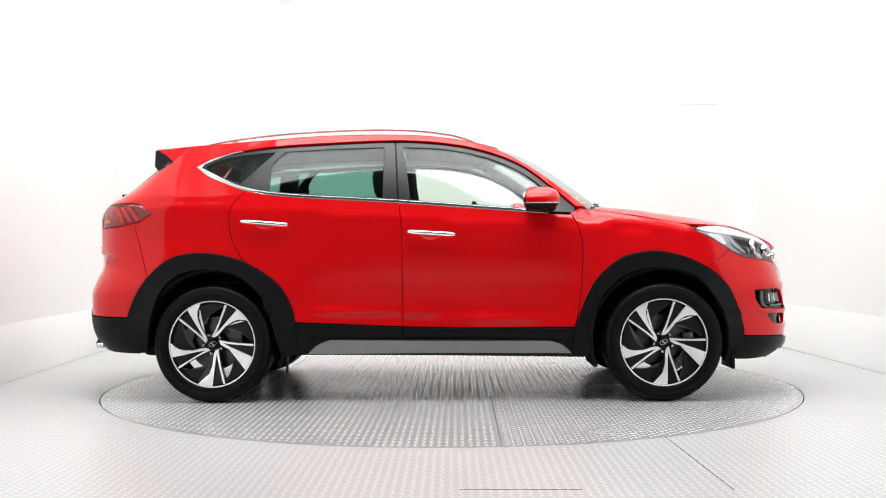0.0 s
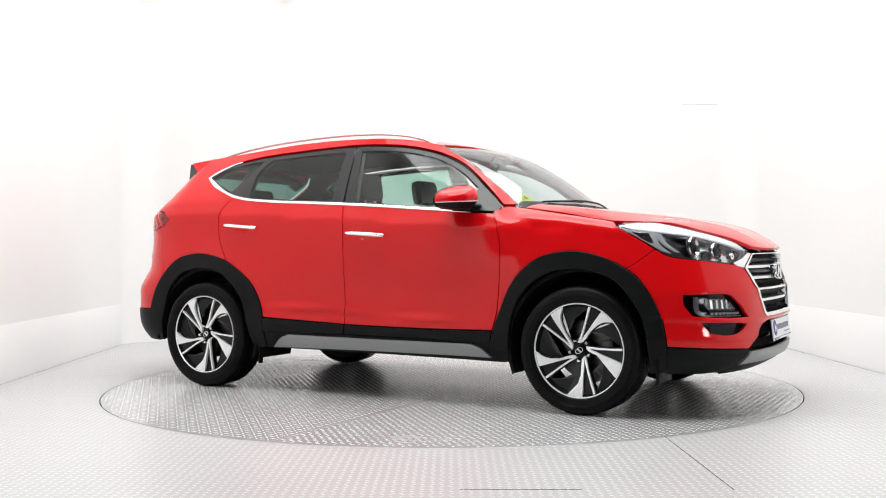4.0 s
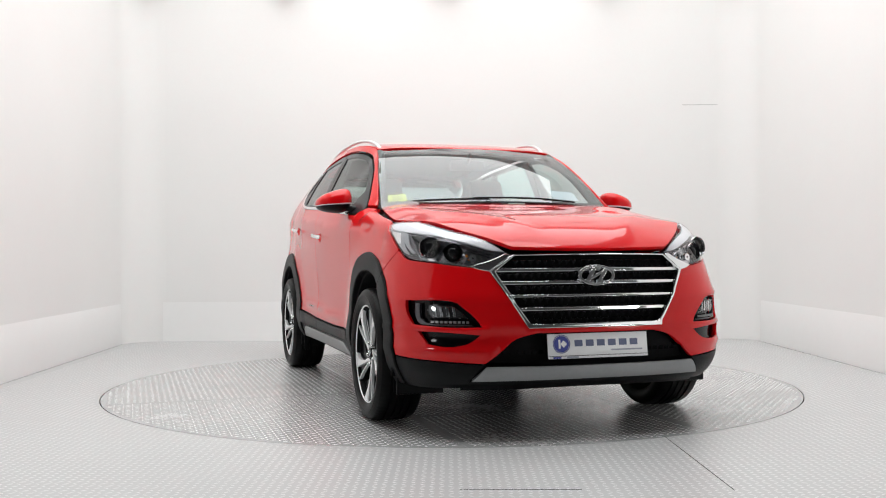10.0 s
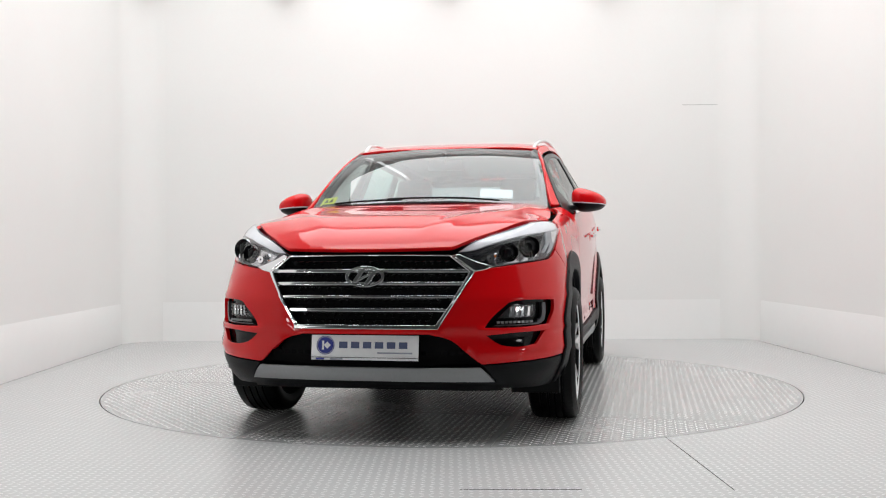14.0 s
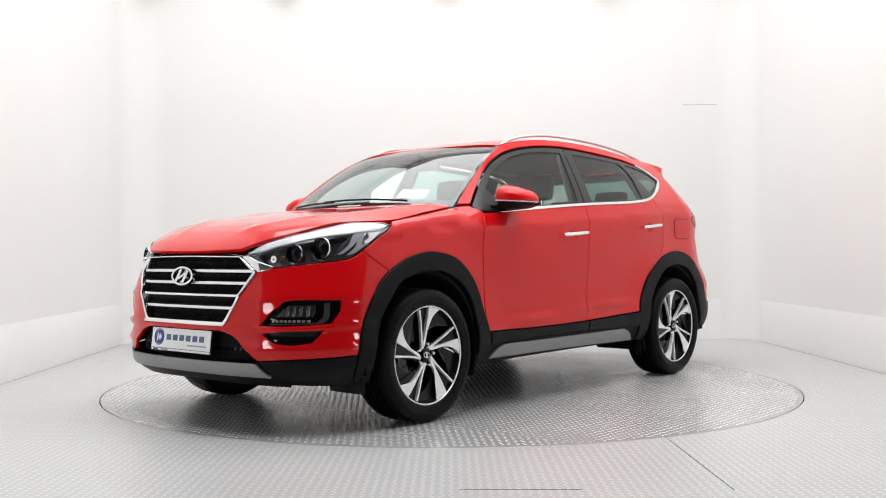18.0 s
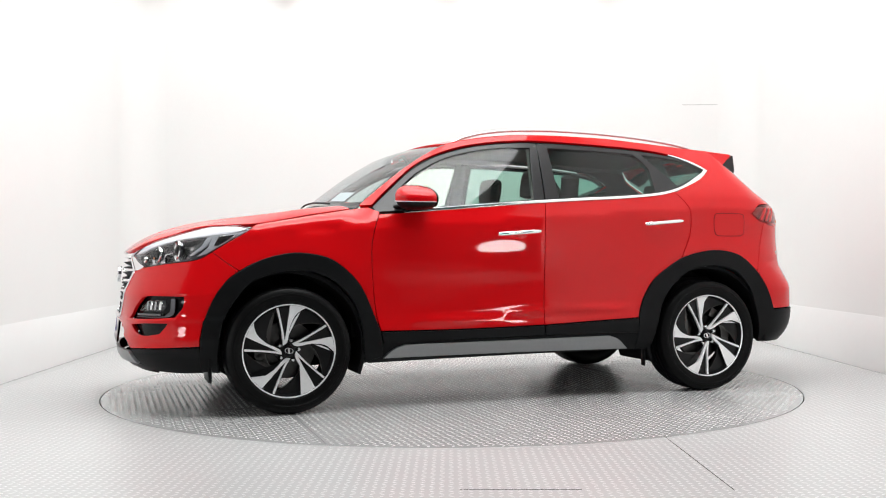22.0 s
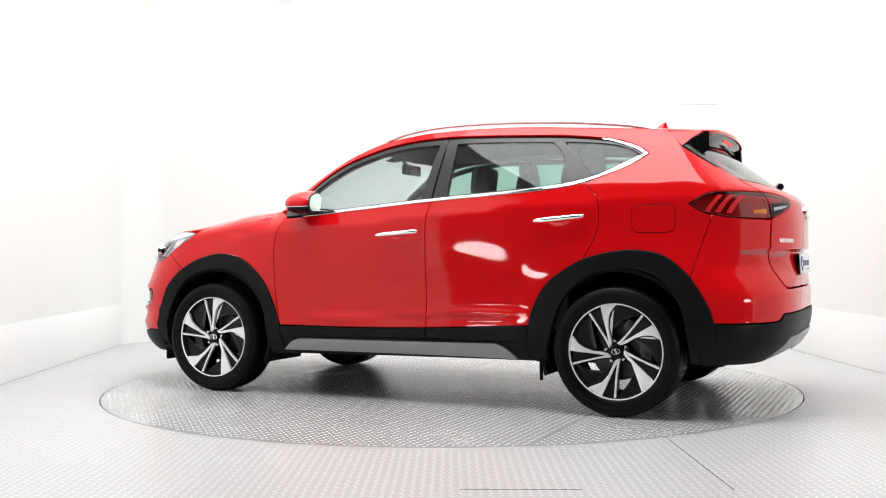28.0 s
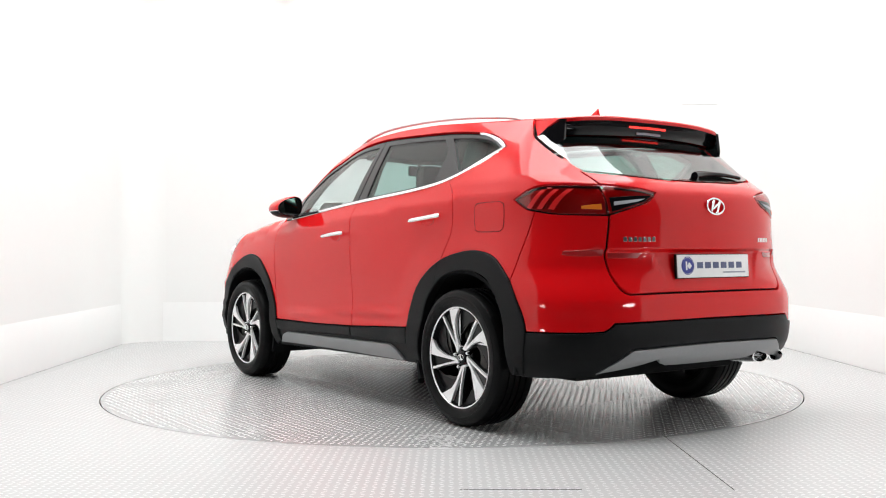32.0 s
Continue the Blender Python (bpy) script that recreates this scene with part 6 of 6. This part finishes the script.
def wheel(hand):
    """A wheel with its face to +y; hand +1 or -1: which way the spokes sweep."""
    w = new("wheel")
    w.parent = car
    tagged(w, "black and machined alloy wheel with five swept spokes and a low tyre")
    # tyre with grooves and notched shoulders
    prof = [(0.252, -0.100), (0.262, -0.112), (0.285, -0.121), (0.305, -0.123), (0.325, -0.118), (0.340, -0.106), (0.3465, -0.092)]
    for g in (-0.055, -0.018, 0.018, 0.055):
        prof += [(0.349, g - 0.006), (0.342, g - 0.0045), (0.342, g + 0.0045), (0.349, g + 0.006)]
    prof += [(0.3465, 0.092), (0.340, 0.106), (0.325, 0.118), (0.3135, 0.1215), (0.312, 0.1235), (0.300, 0.1240), (0.2985, 0.1225), (0.285, 0.121), (0.268, 0.1165), (0.262, 0.112), (0.252, 0.100)]
    bm = bmesh.new()
    seg = 216
    rings = []
    for r, h in prof:
        ring = []
        for k in range(seg):
            rr = r - (0.0014 if (abs(h) > 0.07 and r > 0.332 and k % 3 == 0) else 0)
            a = 2 * math.pi * k / seg
            ring.append(bm.verts.new((rr * math.cos(a), h, rr * math.sin(a))))
        rings.append(ring)
    for a, b in zip(rings, rings[1:]):
        for k in range(seg):
            bm.faces.new((a[k], a[(k + 1) % seg], b[(k + 1) % seg], b[k]))
    tyre = part("tyre", bm, RUBBER, w, "black low-profile tyre", 25)
    for k in range(22):
        if k % 11 in (4, 9, 10):
            continue
        a = 2 * math.pi * k / 44 + (math.pi if k > 10 else 0) * 0.6
        box("sidewall_bar", -0.006, 0.006, 0.1190, 0.1215, 0.278, 0.290, RUBBER, tyre, bev=0, m=Matrix.Rotation(a, 4, "Y"))
    lathe("rim_edge", [(0.2500, 0.1040), (0.2515, 0.1070), (0.2565, 0.1090), (0.2580, 0.1075)], ALLOY, w, "machined rim lip", seg=96)
    lathe("barrel", [(0.2630, 0.104), (0.2620, 0.110), (0.2580, 0.1065), (0.246, 0.103), (0.240, 0.090), (0.236, 0.075), (0.226, 0.05), (0.22, -0.05), (0.23, -0.10), (0.262, -0.11)], DARK, w, "black rim barrel", seg=72)
    lathe("hub", [(0.0005, 0.068), (0.052, 0.068), (0.062, 0.060), (0.066, 0.02), (0.066, -0.03), (0.0005, -0.03)], RIMBLACK, w, "gloss black hub", seg=40)
    for k in range(5):
        t = hand * 72 * k

        def P(r, d):
            return polar(r, 90 + hand * (d) + t)
        y1 = 0.104
        edge = [(0.2465, -8), (0.216, -0.5), (0.177, 5.5), (0.13, 11), (0.0755, 15), (0.05, 22)]
        body_pts = [P(0.2465, -10), P(0.2465, 0), P(0.2465, 12), P(0.2465, 31), P(0.18, 31.5), P(0.097, 37), P(0.06, 50), P(0.035, 80), P(0.035, 20)] + [P(q, d - 2.5) for q, d in edge[::-1]]
        slab("spoke", body_pts, y1 - 0.050, y1 - 0.016, RIMBLACK, w, "gloss black spoke", dish=dish)
        blade = [P(0.2510, -8.6), P(0.2512, -2), P(0.2512, 4), P(0.2510, 11.5), P(0.19, 13.6), P(0.155, 15.3), P(0.124, 17.8), P(0.10, 21), P(0.08, 25.5), P(0.066, 31), P(0.052, 42), P(0.042, 54), P(0.041, 36), P(0.05, 22), P(0.0755, 14.5), P(0.10, 12.8), P(0.13, 10.8), P(0.177, 5.5), P(0.20, 2.3), P(0.216, -0.5), P(0.233, -4.5)]
        slab("spoke_face", blade, y1 - 0.018, y1, ALLOY, w, "machined blade of the spoke", dish=dish)
        rib = [P(0.2505, 26.7), P(0.2505, 29.5), P(0.18, 30.4), P(0.13, 32.3), P(0.097, 35.6), P(0.072, 41), P(0.055, 49), P(0.043, 60), P(0.042, 52), P(0.052, 42), P(0.066, 33.5), P(0.08, 31), P(0.10, 29.4), P(0.13, 28.2), P(0.18, 27.4)]
        slab("spoke_face", rib, y1 - 0.018, y1 - 0.001, ALLOY, w, "machined rib of the spoke", dish=dish)
        # the dark web that closes the outer end of the gap; its edge highlight is modelled as a strip
        arc = [(0.109, 86), (0.119, 80), (0.131, 74), (0.152, 64), (0.172, 53), (0.192, 44.5), (0.213, 37), (0.235, 31)]
        web = [P(0.2465, 30.5), P(0.2465, 40), P(0.2465, 52), P(0.2465, 64), P(0.216, 72.5), P(0.177, 78.5), P(0.13, 84.5)] + [P(q, d) for q, d in arc]
        slab("spoke_web", web, y1 - 0.054, y1 - 0.026, RIMBLACK, w, "gloss black web between the spokes", dish=dish)
        slab("spoke_edge", [P(q, d) for q, d in arc] + [P(q + 0.0022, d) for q, d in arc[::-1]], y1 - 0.030, y1 - 0.0245, STEEL, w, "fine grey edge of the web", dish=dish)
        x, z = P(0.057, 0.5)
        lathe("wheel_nut", [(0.0005, 0.094), (0.007, 0.094), (0.0098, 0.088), (0.0098, 0.060)], CHROME, w, "chrome wheel nut", seg=12, m=Matrix.Translation((x, 0, z)))
    lathe("centre_cap", [(0.0005, 0.092), (0.027, 0.091), (0.033, 0.086), (0.034, 0.066)], GLOSS, w, "gloss black centre cap", seg=32)
    lathe("cap_mark", [(0.0165, 0.0937), (0.0195, 0.0937), (0.0195, 0.091), (0.0165, 0.091)], CHROME, w, "small oval chrome mark", seg=28, closed=True, m=Matrix.Diagonal((1.25, 1, 0.8, 1)))
    box("cap_stroke", -0.005, 0.005, 0.090, 0.0940, -0.013, 0.013, CHROME, w, bev=0, m=Matrix.Rotation(radians(20), 4, "Y"))
    lathe("brake_disc", [(0.07, -0.005), (0.07, 0.012), (0.158, 0.012), (0.160, 0.008), (0.160, -0.012), (0.158, -0.016), (0.07, -0.016)], STEEL, w, "bare steel brake disc", seg=64)
    return w


def caliper(x, s):
    bm = bmesh.new()
    for k in range(7):
        a = radians(-20 + 12 * k + (180 if x < 0 else 0) + 10)
        box_bm(bm, -0.03, 0.03, s * 0.03 - 0.035, s * 0.03 + 0.035, 0.125, 0.185, 0.006, Matrix.Translation((x, s * 0.80, 0.349)) @ Matrix.Rotation(math.pi / 2 + a, 4, "Y"))
    part("brake_caliper", bm, STEEL, car, "dull grey brake caliper")


for s in (1, -1):
    base = wheel(-1)
    # left wheels face +y, right wheels are turned about
    turn0 = 0.0 if s > 0 else math.pi
    base.matrix_basis = Matrix.Translation((1.335, s * 0.803, 0.349)) @ Matrix.Rotation(turn0, 4, "Z") @ Matrix.Rotation(radians(-13 if s > 0 else 29), 4, "Y")
    copy_thing(base, Matrix.Translation((-1.335, s * 0.803, 0.349)) @ Matrix.Rotation(turn0, 4, "Z") @ Matrix.Rotation(radians(7 if s > 0 else 24.5), 4, "Y"))
    caliper(1.335, s), caliper(-1.335, s)
tube("rear_axle", [(-1.335, -0.75, 0.32), (-1.335, 0.75, 0.32)], 0.04, DARK, car, "dark rear axle")


# ---- cabin ----
def cushion(name, x0, x1, y0, y1, z0, z1, parent, label, lean=0.0, bev=0.05, mat=None):
    m = Matrix.Translation(((x0 + x1) / 2, 0, z0)) @ Matrix.Rotation(radians(lean), 4, "Y") @ Matrix.Translation((-(x0 + x1) / 2, 0, -z0))
    return box(name, x0, x1, y0, y1, z0, z1, mat or FABRIC, parent, label, bev=bev, m=m)


for s in (1, -1):
    st = cushion("front_seat", -0.10, 0.42, s * 0.38 - 0.25, s * 0.38 + 0.25, 0.55, 0.72, car, "dark leather front seat", -6)
    cushion("backrest", -0.20, -0.05, s * 0.38 - 0.24, s * 0.38 + 0.24, 0.66, 1.22, st, "dark leather backrest", -18)
    cushion("headrest", -0.40, -0.30, s * 0.38 - 0.13, s * 0.38 + 0.13, 1.235, 1.42, st, "dark leather headrest", -8)
    for q in (-0.06, 0.06):
        tube("headrest_post", [(-0.345, s * 0.38 + q, 1.16), (-0.35, s * 0.38 + q, 1.28)], 0.008, CHROME, st, sides=6)
bench = cushion("rear_bench", -0.95, -0.50, -0.68, 0.68, 0.60, 0.74, car, "dark leather rear bench", -5)
cushion("backrest", -1.08, -0.93, -0.66, 0.66, 0.68, 1.20, bench, "dark leather rear backrest", -20)
for y in (-0.42, 0.0, 0.42):
    cushion("headrest", -1.30, -1.21, y - 0.13, y + 0.13, 1.19, 1.34 if y else 1.28, bench, "dark leather rear headrest", -8, 0.04)
dash = box("dashboard", 0.42, 0.98, -0.72, 0.72, 0.78, 1.08, DASH, car, "black dashboard", bev=0.07)
box("dash_hood", 0.36, 0.60, -0.60, -0.20, 1.05, 1.13, DASH, dash, bev=0.03)
box("display", 0.40, 0.43, -0.13, 0.13, 1.04, 1.17, GLOSS, dash, "black touch screen", bev=0.01)
lathe("steering_wheel", [(0.185 + 0.016 * math.cos(2 * math.pi * k / 12), 0.016 * math.sin(2 * math.pi * k / 12)) for k in range(12)], DASH, car, "black steering wheel", seg=40, axis="x", closed=True, m=Matrix.Translation((0.30, -0.38, 1.03)) @ Matrix.Rotation(radians(-22), 4, "Y"))
box("wheel_boss", 0.28, 0.34, -0.46, -0.30, 0.97, 1.07, DASH, car, bev=0.02)
headliner = joined([(0.34, 0), (0.31, 0.3), (0.25, 0.53)], [(0.25, 0.53), (-0.4, 0.58), (-1.3, 0.55), (-1.5, 0.50)], [(-1.5, 0.50), (-1.52, 0), (-1.5, -0.50)], [(-1.5, -0.50), (-1.3, -0.55), (-0.4, -0.58), (0.25, -0.53)], [(0.25, -0.53), (0.31, -0.3), (0.34, 0)], step=0.06)
sheet("headliner", headliner, roof, TRIMGREY, car, "pale grey headliner", off=-0.05, thick=0.03, cell=0.1)
cushion("cabin_mirror", 0.33, 0.36, -0.12, 0.12, 1.42, 1.49, car, "black cabin mirror", 0, 0.012, GLOSS)
tube("mirror_stem", [(0.36, 0, 1.47), (0.42, 0, 1.535)], 0.012, DASH, car, sides=8)
for s in (1, -1):
    box("door_card", -1.05, 0.75, *sorted((s * 0.80, s * 0.835)), 0.45, 1.10, DASH, car, "black door card", bev=0.012)
    tube("pillar_trim", [(-0.22, s * 0.80, 1.15), (-0.24, s * 0.66, 1.54)], 0.05, TRIMGREY, car, "pale pillar trim", sides=8, flat=0.4)
    tube("pillar_trim", curve([(0.86, s * 0.715, 1.13), (0.6, s * 0.645, 1.36), (0.32, s * 0.58, 1.52)], 0.08), 0.03, TRIMGREY, car, "pale windscreen pillar trim", sides=8)
    tube("pillar_trim", [(-1.18, s * 0.76, 1.22), (-1.13, s * 0.62, 1.47)], 0.07, DASH, car, "dark rear pillar trim", sides=8, flat=0.4)


# ================= what moves =================
# how far turntable and car have turned, in degrees
TURN = spline([(0, -0.52), (1, -7.75), (2, -14.8), (3, -21.75), (6, -42.7), (9, -64.65), (13, -94.2), (19, -138.2), (23, -168.15), (25, -182.88), (28, -205.1), (32, -234.85)])


def motions():
    rows_table, rows_car = [], []
    for k in range(33):
        a = float(TURN(k))
        c, s = math.cos(radians(a)), math.sin(radians(a))
        rows_table.append((k, pose(0, 0, 0, 0, 0, a)))
        rows_car.append((k, pose(c * OFFX - s * OFFY, s * OFFX + c * OFFY, 0, 0, 0, a)))
    walk(turntable, rows_table)
    walk(car, rows_car)


motions()
